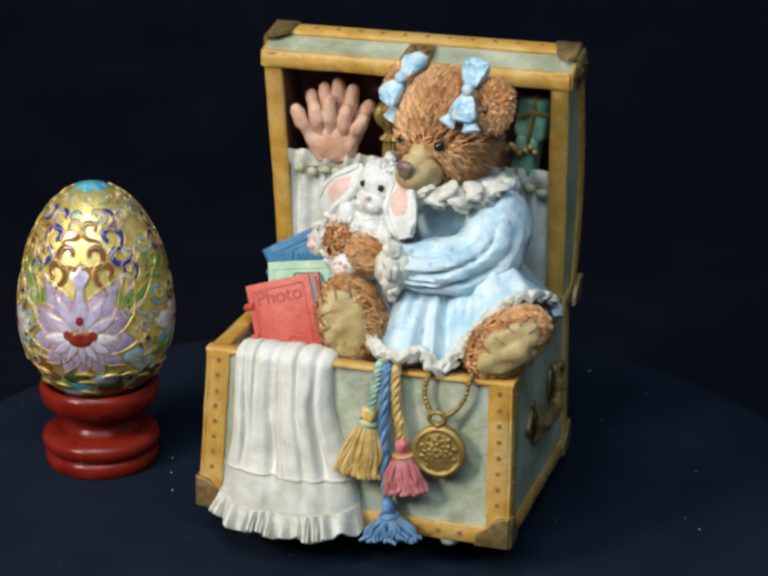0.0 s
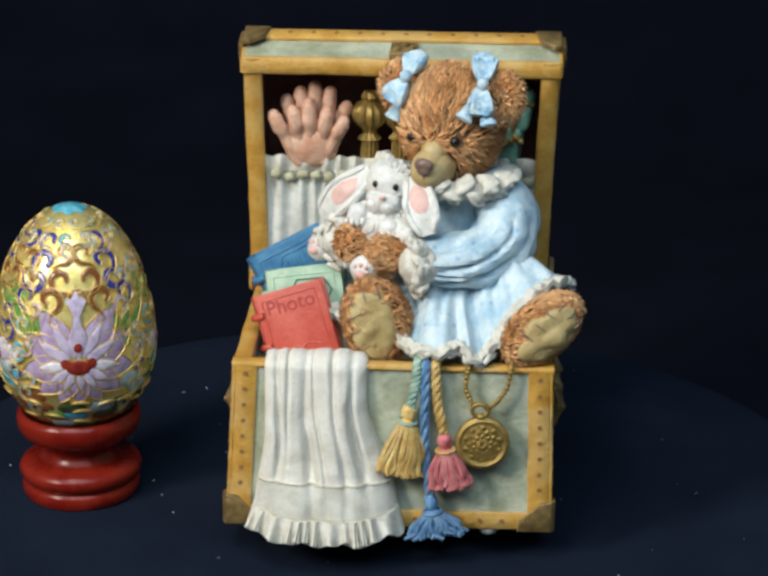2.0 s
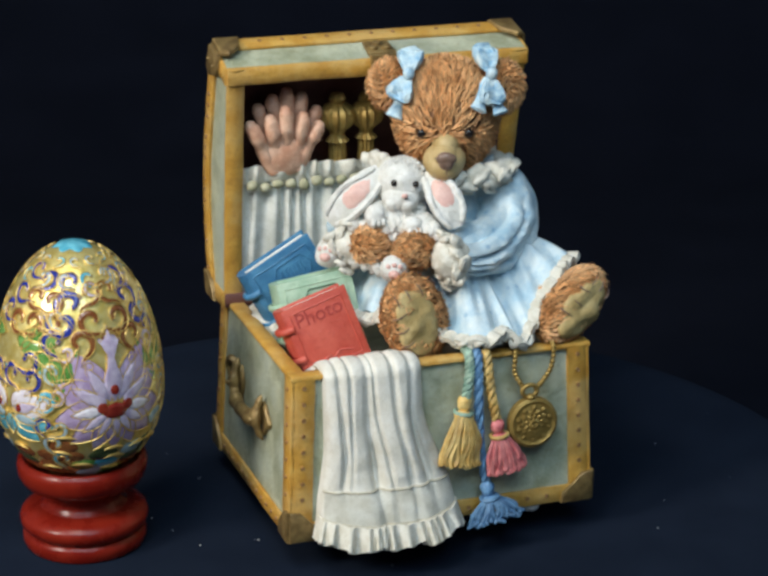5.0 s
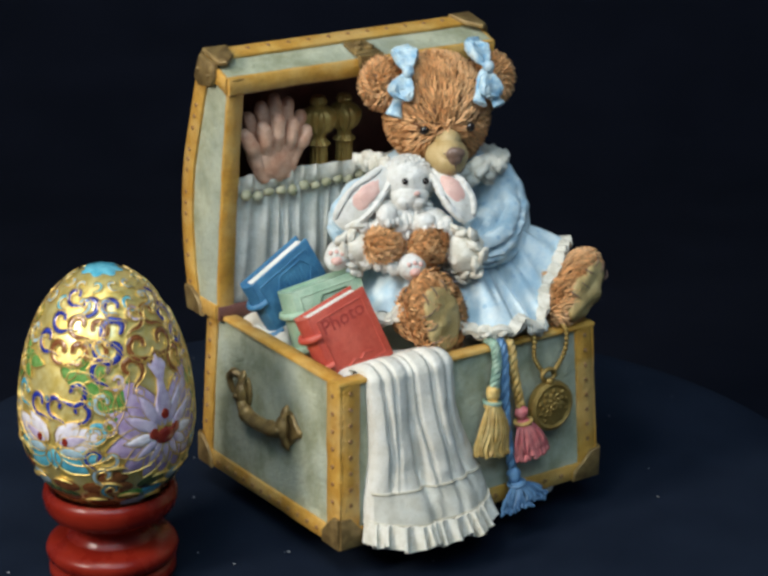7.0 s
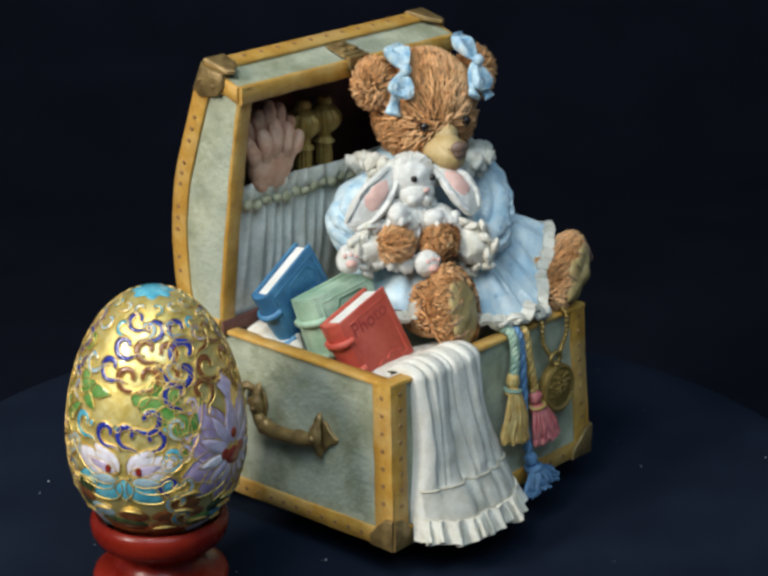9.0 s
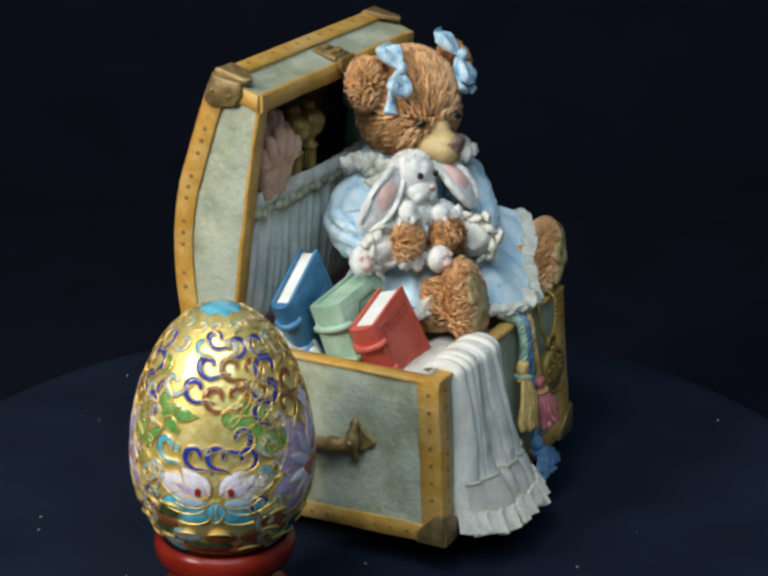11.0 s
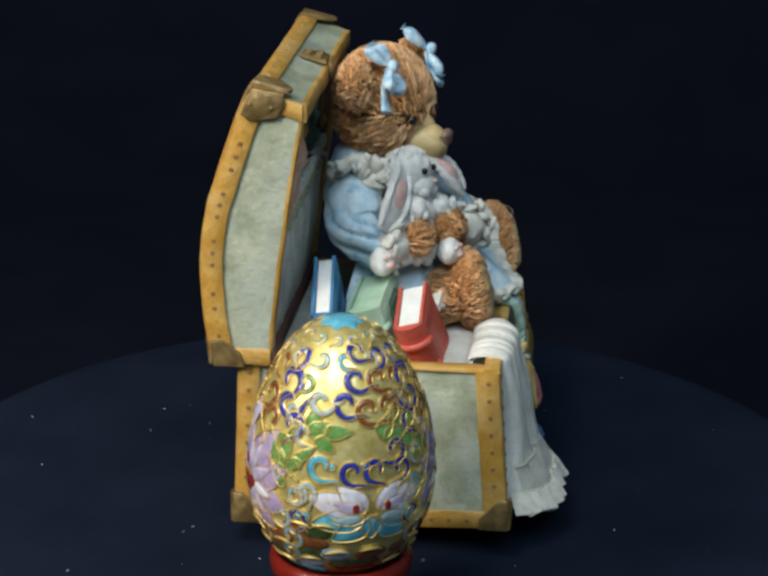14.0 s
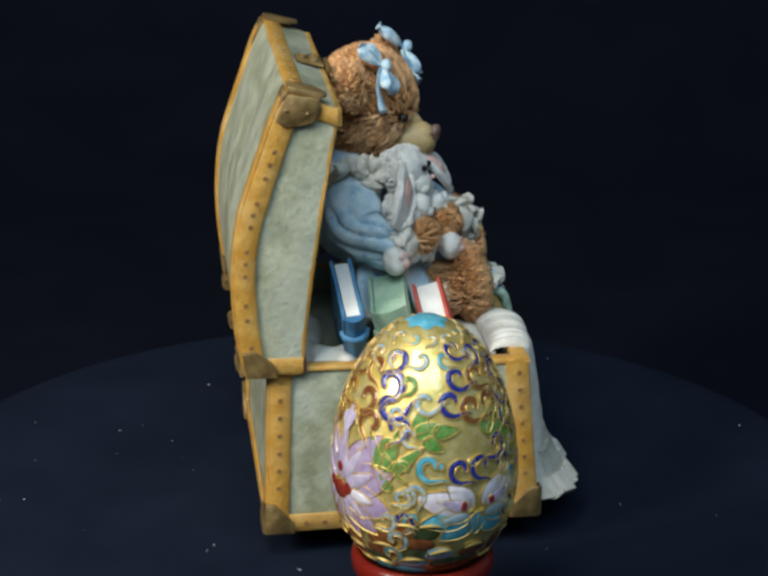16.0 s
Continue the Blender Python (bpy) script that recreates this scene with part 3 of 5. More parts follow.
def trunk_lid(fig):
    front = spline([V(0, *p) for p in LID], 16)[:, 1:]
    back = spline([V(0, *p) for p in LID_B], 24)[:, 1:]
    prof = np.concatenate([front, back])
    g = Geo()
    W = 4.6 / 91
    k = len(prof)
    for a, b in ((0, W), (1 - W, 1)):
        v = [(lid_x(x, z) + 0.35 * noise.noise(Vector((x * 9, y * 0.2, z * 0.2))), y, z) for x in (a, b) for y, z in prof]
        f = [(j, (j + 1) % k, k + (j + 1) % k, k + j) for j in range(k)] + [tuple(range(k))[::-1], tuple(range(k, 2 * k))]
        g.add(v, f)
    # back, top and bottom walls between the sides
    outer = np.concatenate([[front[-1]], back, [front[0]]])
    cen = V(26, 92)
    nu = 16
    inner = np.array([p + unit(cen - p) * (4.2 if 1 < i < len(outer) - 2 else 0) for i, p in enumerate(outer)])
    inner[0], inner[1] = front[-1] + V(0.9, -4.2), outer[1] + V(0.5, -4.4)
    inner[-1], inner[-2] = front[0] + V(-0.6, 3.4), outer[-2] + V(-3.6, 3.4)
    m = len(outer)
    v, f, fi = [], [], []
    for r, line in ((0, outer), (1, inner)):
        for i in range(nu + 1):
            x = lerp(W * 0.98, 1 - W * 0.98, i / nu)
            v += [(lid_x(x, z), y, z) for y, z in line]
    off = (nu + 1) * m
    for i in range(nu):
        for j in range(m - 1):
            q = (i * m + j, (i + 1) * m + j, (i + 1) * m + j + 1, i * m + j + 1)
            f.append(q)
            fi.append(tuple(off + x for x in q[::-1]))
        for j in (0, m - 1):
            f.append((i * m + j, (i + 1) * m + j, off + (i + 1) * m + j, off + i * m + j))
    n0 = g.n
    g.add(v, f, 0)
    g.f += [tuple(i + n0 for i in q) for q in fi]
    g.m += [1] * len(fi)
    for x in (W, 1 - W):
        d = 0.25 if x < 0.5 else -0.25
        pts = [(lid_x(x, z) + d, y, z) for y, z in prof]
        g.add(pts, [tuple(range(k))], 1)
    lid = part("trunk_lid", g, [SAGE, LINING], fig, "domed trunk lid in sage paint, standing open, maroon inside")

    def band(path, nrm, wdir, w, t, name="edge_strip", mat=OCHRE, jit=0.18):
        h = Geo()
        path = np.asarray(path, float)
        sec = [(0, -0.2), (0, 0.7), (0.06, 1), (0.5, 1.12), (0.94, 1), (1, 0.7), (1, -0.2)]
        v = []
        for i, p in enumerate(path):
            nd = unit(nrm[i] if np.ndim(nrm) == 2 else nrm)
            wd = unit(wdir[i] if np.ndim(wdir) == 2 else wdir)
            for s, hgt in sec:
                q = p + wd * w * s + nd * t * hgt
                v.append(q + (wd * 1.5 + nd) * jit * noise.noise(Vector(q * 0.4)))
        kk, nn = len(sec), len(path) - 1
        f = [(i * kk + j, i * kk + (j + 1) % kk, (i + 1) * kk + (j + 1) % kk, (i + 1) * kk + j) for i in range(nn) for j in range(kk)]
        f += [tuple(range(kk))[::-1], tuple(nn * kk + j for j in range(kk))]
        h.add(v, f)
        part(name, h, mat, lid)
    # front rim
    for x, wd in ((0, 1), (1, -1)):
        band([(lid_x(x, z), y, z) for y, z in front], (0, -1, -0.15), (wd, 0, 0), 5.2, 1.0)
    band([(lid_x(x, 127.2), 15.2, 128.1) for x in np.linspace(0, 1, 18)], (0, -1, 0), (0, 0, -1), 4.9, 1.1)
    band([(lid_x(x, 56), 24.2, 54.8) for x in np.linspace(0, 1, 12)], (0, -1, 0), (0, 0, 1), 4.2, 1.0, "inner_strip", LINING)
    # strips along the domed back edge, on the end walls and on the back
    dome = back[1:]
    tang = np.gradient(dome, axis=0)
    inward = np.array([unit(V(0, -t[1] * -1, t[0] * -1)) for t in tang])
    inward = np.array([q if q[1] < 0 else -q for q in inward])
    for x, d in ((0, -1), (1, 1)):
        band([(lid_x(x, z), y, z) for y, z in dome], (d, 0, 0), inward, 5.6, 0.9)
        band([(lid_x(x, z), y, z) for y, z in dome], -inward, (-d, 0, 0), 5.2, 0.8)
        band([(lid_x(x, 57), y, 54.8) for y in np.linspace(24.2, 38.6, 6)], (d, 0, 0), (0, 0, 1), 4.6, 0.8)
        band([(lid_x(x, 126), y, z) for y, z in zip(np.linspace(15.0, 22.4, 5), np.linspace(127.9, 130.4, 5))], (d, 0, 0), (0, 0, -1), 4.6, 0.8)
    # roof: a strip on its back edge, sage between
    band([(lid_x(x, 131), 28.2, 132.5) for x in np.linspace(0, 1, 22)], (0, -0.26, 1), (0, -1, -0.27), 5.2, 0.9)
    band([(lid_x(x, 60), 39.2, 56) for x in np.linspace(0, 1, 14)], (0, 1, 0), (0, 0, 1), 4.5, 0.8)
    spots = []
    idx = np.linspace(4, len(dome) - 4, 12)
    for x, d in ((0, -1), (1, 1)):
        for i in idx:
            y, z = dome[int(i)]
            q = inward[int(i)] * 2.8
            spots.append((V(lid_x(x, z) + d * 0.95, y + q[1], z + q[2]), V(d, 0, 0)))
    for x in np.linspace(0.14, 0.88, 11):
        spots.append((V(lid_x(x, 131), 25.6, 132.8), V(0, -0.26, 1)))
    rivets(lid, spots)
    # corner caps at the top and foot of the lid
    for x, s in ((0, 1), (1, -1)):
        h = Geo()
        X = lid_x(x, 130) - s * 0.5
        plate(h, [(X, 19.6, 131.0), (X, 28.0, 132.4), (X, 31.2, 125.4), (X, 28.8, 123.4), (X, 21.8, 124.4), (X, 19.4, 127.6)], (-s, 0, 0), 1.3)
        plate(h, [(X, 18.9, 130.8), (X + s * 2, 17.9, 130.8), (X + s * 6.0, 21.4, 131.8), (X + s * 7.4, 28.0, 133.0), (X, 28.2, 133.0)], (0, -0.26, 1), 1.2)
        plate(h, [(X, 28.0, 132.6), (X + s * 7.4, 28.0, 132.6), (X + s * 6.5, 31.0, 125.6), (X, 31.0, 125.6)], (0, 0.9, 0.4), 1.0)
        for y, z in ((22.9, 127.2), (28.4, 128.2)):
            blob(h, (X - s * 1.2, y, z), (0.6, 0.7, 0.7), None, 1)
        part("corner_cap", h, BRONZE, lid, "bronze-brown corner cap")
        h = Geo()
        plate(h, [(X + s * 0.8, 31, 54.2), (X + s * 0.8, 39.6, 54.2), (X + s * 0.5, 40.6, 61.5), (X + s * 0.5, 37, 62), (X + s * 0.7, 32, 58)], (-s, 0, 0), 1.3)
        plate(h, [(X + s * 1.4, 40.2, 54.2), (X + s * 9, 40.2, 54.2), (X + s * 8, 41, 61), (X + s * 1.4, 41, 62)], (0, 1, 0), 1.0)
        part("corner_cap", h, BRONZE, lid, "bronze-brown corner cap")
    h = Geo()
    plate(h, [(2.6, 14.6, 128.9), (11.0, 14.6, 128.9), (10.6, 22.1, 130.6), (3.2, 22.1, 130.6)], (0, -0.22, 1), 0.9)
    plate(h, [(2.6, 13.9, 129.5), (11.0, 13.9, 129.5), (10.2, 13.9, 125.7), (8, 13.9, 123.9), (4.6, 13.9, 124.1), (3, 13.9, 126.1)], (0, -1, 0), 1.3)
    for q in ((4.6, 17.2, 130.3), (8.8, 17.2, 130.3), (6.8, 20.2, 130.9)):
        lathe(h, [(1.5, -0.3), (1.6, 0.4), (1.1, 0.8), (0.7, 0.4), (0.1, 0.3)], 12, q)
    part("clasp", h, BRONZE, lid, "dull bronze lid clasp")
    for x in (0.12, 0.5, 0.88):
        h = Geo()
        q = V(lid_x(x, 60), 41.6, 55)
        tube(h, [q + V(-4, -1.2, -0.6), q + V(4, -1.2, -0.6)], 1.5, 10)
        part("hinge", h, BRONZE, lid)
    return lid


def lid_contents(fig):
    def pocket(u, v):
        x = lerp(-33.6, 46.6, u)
        z = lerp(54, 92.5, v)
        y = lerp(26.5, 23.0, v) - 2.6 * math.sin(math.pi * (0.12 + 0.8 * v)) * math.sin(math.pi * (0.08 + 0.84 * u)) ** 0.5
        pl = math.sin(u * 118 + 1.3 * math.sin(u * 31) + 0.5 * math.sin(v * 3 + u * 17)) * (0.16 + 1.1 * v * v) + 0.5 * noise.noise(Vector((x * 0.16, z * 0.09, 2)))
        return (x, y - 0.95 * pl, z)
    g = Geo()
    sheet(g, pocket, 260, 14, 1.2)
    p = part("gathered_pocket", g, PLEAT, fig, "gathered cream cloth pocket inside the lid")

    def frill(u, v):
        x = lerp(-34.2, 47.4, u)
        w = math.sin(u * 95 + 1.7 * math.sin(u * 23))
        return (x, 22.5 - (1.6 + 0.9 * w) * math.sin(math.pi * (0.15 + 0.6 * v)) - 0.5 * w * v, lerp(92.0, 97.2, v) + 0.55 * w * v + 0.5 * math.sin(u * 9))
    g = Geo()
    sheet(g, frill, 240, 6, 0.9)
    part("frill", g, LACE, p, "ruffled cream top edge")
    # lobes under the frill, coloured as cream lying in shade
    g = Geo()
    for i in range(20):
        x = lerp(-32, 45, (i + 0.5) / 20)
        blob(g, (x, 21.3 - 0.5 * rng.random(), 91.4 + 0.5 * math.sin(x)), (1.75, 1.2, 1.5 * rng.uniform(0.8, 1.2)), None, 2, 0.4, 0.6)
    tagged(part("gathering", g, GATHER_SHADE, p, "cream gathers, their shade put into an olive colour"), kind="stuff")
    # two pale pink gloves side by side, fingers up
    def glove(palm, tips, thick, y):
        h = Geo()
        a, b = palm
        blob(h, ((a[0] + b[0]) / 2, y, (a[1] + b[1]) / 2 - 1.5), ((b[0] - a[0]) / 2 + 1.5, 2.6, 7), None, 3, 0.6, 0.3)
        for i, (tx, tz) in enumerate(tips):
            s = i / (len(tips) - 1)
            q = V(lerp(a[0], b[0], s), y, lerp(a[1], b[1], s))
            e = V(tx, y - 1.2 - 0.7 * math.sin(s * 3.1), tz)
            path = spline([V(lerp(q[0], 0.5 * (a[0] + b[0]), 0.5), y + 0.4, q[2] - 7), q, lerp(q, e, 0.55) + V(0, -0.9, 0), e], 14)
            r = [thick * w for w in (0.9, 0.95, 1.0, 1.05, 1.09, 1.0, 0.94, 0.98, 1.07, 1.02, 0.94, 0.98, 0.86, 0.45)]
            tube(h, path, r, 12, amp=0.45, freq=0.6)
            blob(h, path[-2], (thick * 0.84,) * 3, None, 2)
        part("pink_glove", h, GLOVE, p, "pale flesh-pink sculpted glove tucked in the pocket")
    glove(((-26.5, 102), (-13.5, 102.5)), ((-31.0, 110.2), (-25.1, 111.8), (-20.4, 114.4), (-15.0, 111.8), (-10.2, 108.6)), 2.15, 21.5)
    glove(((-24.5, 104), (-13, 105)), ((-27.4, 114), (-23.2, 116.7), (-18.9, 118.6), (-14.3, 116.8), (-9.6, 112)), 2.2, 25.6)
    for x, s in ((-3.2, 1.0), (5.6, 0.95)):
        h = Geo()
        lathe(h, [(r * s * 1.18, z * s) for r, z in ((2.2, -12), (2.0, -6), (2.9, -5.4), (1.7, -4), (1.8, -2.6), (3.6, -0.6), (4.3, 1.4), (4.2, 3.4), (3.1, 5), (1.6, 6), (2.1, 7), (1.4, 8.6), (0.1, 9))], 40,
              (x, 25.2, 107.4), flute=0.09, lobes=13)
        part("brass_knob", h, BRASS, p, "fluted brass bottle stopper")
    h = Geo()
    R = turn(0, 8, -12)
    for c, r in (((39.3, 25.5, 112), (4.8, 4, 7)), ((37.5, 25, 101), (3.6, 3.4, 7))):
        blob(h, c, r, R, 3, 0.5, 0.3, power=0.45)
    part("green_box", h, BOTTLE, p, "dark green gift box")
    h = Geo()
    tube(h, spline([(35.2, 21.6, 113), (39.5, 20.8, 114.5), (44, 22, 113.5)], 12), 0.7, 6, mat=0)
    tube(h, spline([(38.2, 21.2, 106), (39.6, 20.8, 113), (40.4, 23, 119.3), (40.8, 27, 119.5)], 14), 0.7, 6)
    for a in range(7):
        blob(h, (32.5 + a * 1.3 + rng.uniform(-.4, .4), 20.6, 103.2 + rng.uniform(-2, 2)), (1.2, 1.0, 1.1), None, 2, 0.3, 0.7)
    part("gold_ribbon", h, BRASS, p, "gilt ribbon and beads")


FACE = unit(V(-0.40, -0.90, -0.08))


def bow(parent, knot, up, low, out, tail=None):
    g = Geo()
    knot, up, low, out = V(*knot), V(*up), V(*low), unit(out)
    for e in (up, low):
        d = e - knot
        L = np.linalg.norm(d)
        R = frame_of(np.cross(unit(d), out), unit(d))
        u, f = SPHERES[3]
        s = (u[:, 2] + 1) / 2
        w = 1.1 + 3.9 * s ** 0.8
        p = np.stack([np.sign(u[:, 0]) * np.abs(u[:, 0]) ** 0.6 * w, u[:, 1] * (1.2 + 1.9 * s), u[:, 2] * L * 0.62 + L * 0.62], 1)
        p[:, 1] += (-2.1 * np.exp(-(u[:, 0] / 0.2) ** 2) - 0.9 * np.exp(-((np.abs(u[:, 0]) - 0.55) / 0.12) ** 2) + 0.3 * np.cos(u[:, 0] * 9)) * (0.35 + s) * np.sign(u[:, 1])
        p = p @ R.T + knot + out * 1.3
        g.add(p + unit_rows(p - knot) * wobble(p, 0.5, 0.35), f)
    blob(g, knot + out * 2.2, (1.7, 1.6, 1.9), None, 2, 0.3, 0.7)
    d = unit(V(*low) - knot)
    side = np.cross(d, out)
    ends = [V(*tail)] if tail is not None else [V(*low) + side * 3.4 + d * 1.6, V(*low) - side * 2.6 + d * 2.2]
    for e in ends:
        path = spline([knot + out * 0.4, lerp(knot, e, 0.5) - out * 0.8, e - out * 0.3, e + unit(e - knot) * 1.5], 10)
        tube(g, path, [0.8, 1.2, 1.6, 1.5, 1.4, 1.6, 2.0, 2.3, 2.5, 2.2], 10, up=out, flat=0.42, amp=0.35)
    part("hair_bow", g, BOW, parent, "pale blue ribbon bow")


def bear_head(fig):
    c, r = V(20.9, 0.6, 113.8), V(14.4, 14.2, 16.2)
    R = turn(0, 0, -24)
    g = Geo()
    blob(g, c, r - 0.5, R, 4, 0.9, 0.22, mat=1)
    crown = c + FACE * 6 + V(0, 0, 14)
    muz = c + FACE * 13.2 + V(0.6, 0.4, -8.6)

    def skip(p, nr):
        return np.linalg.norm(p - muz) < 6.4 or np.linalg.norm(p - muz - V(1.0, 2.0, 5.5)) < 3.4 or any(np.linalg.norm(p - V(*e) - V(0, 0, 0.3)) < 1.9 for e in ((22.1, -13.4, 112.4), (10.3, -8.2, 112.0)))

    def flow(d):
        p = c + d
        a = p - (c + FACE * 17 + V(0, 0, -4))
        return unit(a) * 0.8 + V(0, 0, 0.35 if d[2] > 0 else -0.6)
    fur(g, c, r, 4400, 3.5, 0.46, flow, R, skip, lift=1.9)
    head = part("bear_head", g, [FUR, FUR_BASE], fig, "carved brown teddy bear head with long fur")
    for q, rad, out in ((V(6.2, 6.6, 122.4), V(5.7, 4.2, 6.7), unit(V(-0.55, -0.5, 0.3))), (V(34.8, -6.4, 122.6), V(5.4, 4.0, 6.8), unit(V(0.3, -0.8, 0.3)))):
        h = Geo()
        Re = turn(-8, 0, -24)
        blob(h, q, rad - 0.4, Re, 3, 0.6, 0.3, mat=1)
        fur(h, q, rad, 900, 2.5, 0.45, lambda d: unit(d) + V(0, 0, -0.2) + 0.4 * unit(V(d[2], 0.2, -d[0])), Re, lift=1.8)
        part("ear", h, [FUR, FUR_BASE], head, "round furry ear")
    h = Geo()
    Rm = frame_of(V(0, 0, 1), FACE)
    blob(h, muz, (5.6, 5.9, 8.2), Rm, 4, 0.5, 0.25)
    blob(h, muz + V(1.0, 1.8, 4.8), (4.4, 4.2, 6.2), Rm, 3, 0.3, 0.3)
    blob(h, muz + FACE * 1.8 + V(0, 0, 2.2), (3.8, 4.2, 6.4), Rm, 3, 0.3, 0.3)
    part("muzzle", h, MUZ, head, "smooth tan muzzle")
    h = Geo()
    tip = V(13.6, -18.6, 106.6)
    blob(h, tip + V(0, 0, 0.3), (2.0, 2.7, 1.5), Rm, 3, 0.3, 0.5)
    blob(h, tip + V(0, 0, -0.9), (1.9, 2.1, 1.4), Rm, 3, 0.2, 0.5)
    part("nose", h, NOSE, head, "dull plum-brown nose")
    h = Geo()
    tube(h, spline([tip + V(0, -0.4, -2), tip + V(0.3, 0.2, -4.4), tip + V(1.6, 1.0, -5.8)], 8), 0.3, 6)
    tube(h, spline([tip + V(0.3, 0.2, -4.2), tip + V(-1.2, 1.6, -5.6)], 6), 0.3, 6)
    for a, b in ((2.5, -1), (3.8, -2.4), (-2.4, 0.2)):
        blob(h, tip + V(a, 1.8, b), (0.3, 0.3, 0.3), None, 1)
    part("mouth", h, NOSE, head, "thin painted mouth and whisker dots")
    for q in ((22.1, -13.4, 112.4), (10.3, -8.2, 112.0)):
        h = Geo()
        blob(h, V(*q) + FACE * 0.7, (1.45, 1.45, 1.5), None, 3)
        part("eye", h, EYE_M, head, "glossy black eye")
    bow(head, (8.8, -1.8, 126.8), (11.2, 3.4, 131.4), (5.0, -3.6, 121.6), (-0.4, -0.8, 0.35), (4.6, -2.2, 116.6))
    bow(head, (28.8, -10.4, 127.0), (29.4, -4.2, 132.4), (28.2, -13.8, 121.0), (0.1, -0.85, 0.5))
    return head


def sleeve(parent, pts, radii, cuff, ways):
    g = Geo()
    rings = 52
    path = spline(pts, rings)
    rr = np.interp(np.linspace(0, 1, rings), np.linspace(0, 1, len(radii)), radii)
    seg = 64
    v, f = [], []
    side = None
    for i in range(rings):
        t = unit(path[min(i + 1, rings - 1)] - path[max(i - 1, 0)])
        a = side if side is not None else unit(np.cross(t, (0.1, 0.2, 1)))
        a = unit(a - t * (a @ t))
        b = np.cross(t, a)
        side = a
        k = i / (rings - 1)
        for j in range(seg):
            an = 2 * math.pi * j / seg
            # long creases run up from the cuff, shallow ones cross the elbow
            crease = abs(math.cos(3.5 * an + 2.2 * k + 1.1 * math.sin(5 * k + 2 * an))) ** 10
            nick = abs(math.cos(6 * an - 1.5 * k + 1.4 * math.sin(3 * an))) ** 12
            gather = 0.9 - 2.3 * crease * smooth01(0.15, 0.75, k) - 1.3 * nick * smooth01(0.6, 0.95, k) - 1.5 * abs(math.sin(5.5 * k + 1.6 * math.sin(an + 0.5))) ** 14 * (0.5 + 0.5 * math.sin(2 * an)) + 0.6 * math.sin(7 * k + 2.6 * math.sin(an + 0.5))
            v.append(path[i] + (a * math.cos(an) + b * math.sin(an)) * (rr[i] + gather))
    v = np.array(v)
    v = v + unit_rows(v - np.repeat(path, seg, 0)) * wobble(v, 0.22, 0.9)
    for i in range(rings - 1):
        for j in range(seg):
            f.append((i * seg + j, i * seg + (j + 1) % seg, (i + 1) * seg + (j + 1) % seg, (i + 1) * seg + j))
    f += [tuple(range(seg))[::-1], tuple((rings - 1) * seg + j for j in range(seg))]
    g.add(v, f)
    sl = part("sleeve", g, BLUE, parent, "puffed pale blue sleeve, dotted and creased")
    h = Geo()
    t = unit(ways)
    a = unit(np.cross(t, (0, 0.2, 1)))
    b = np.cross(t, a)
    ring = np.array([V(*cuff) + (a * math.cos(x) + b * math.sin(x)) * (radii[-1] + 0.6) for x in np.linspace(0, 6.2, 17)])
    cc = V(*cuff)
    blob(h, cc, (radii[-1] + 0.6,) * 3, None, 3, 1.2, 0.4)
    lobes(h, ring - t * 0.8, lambda p, tt: t + unit(p - cc) * 0.35, 3.0, 15)
    tagged(part("cuff", h, LACE, sl, "frilled cream lace cuff"), kind="stuff")
    return sl


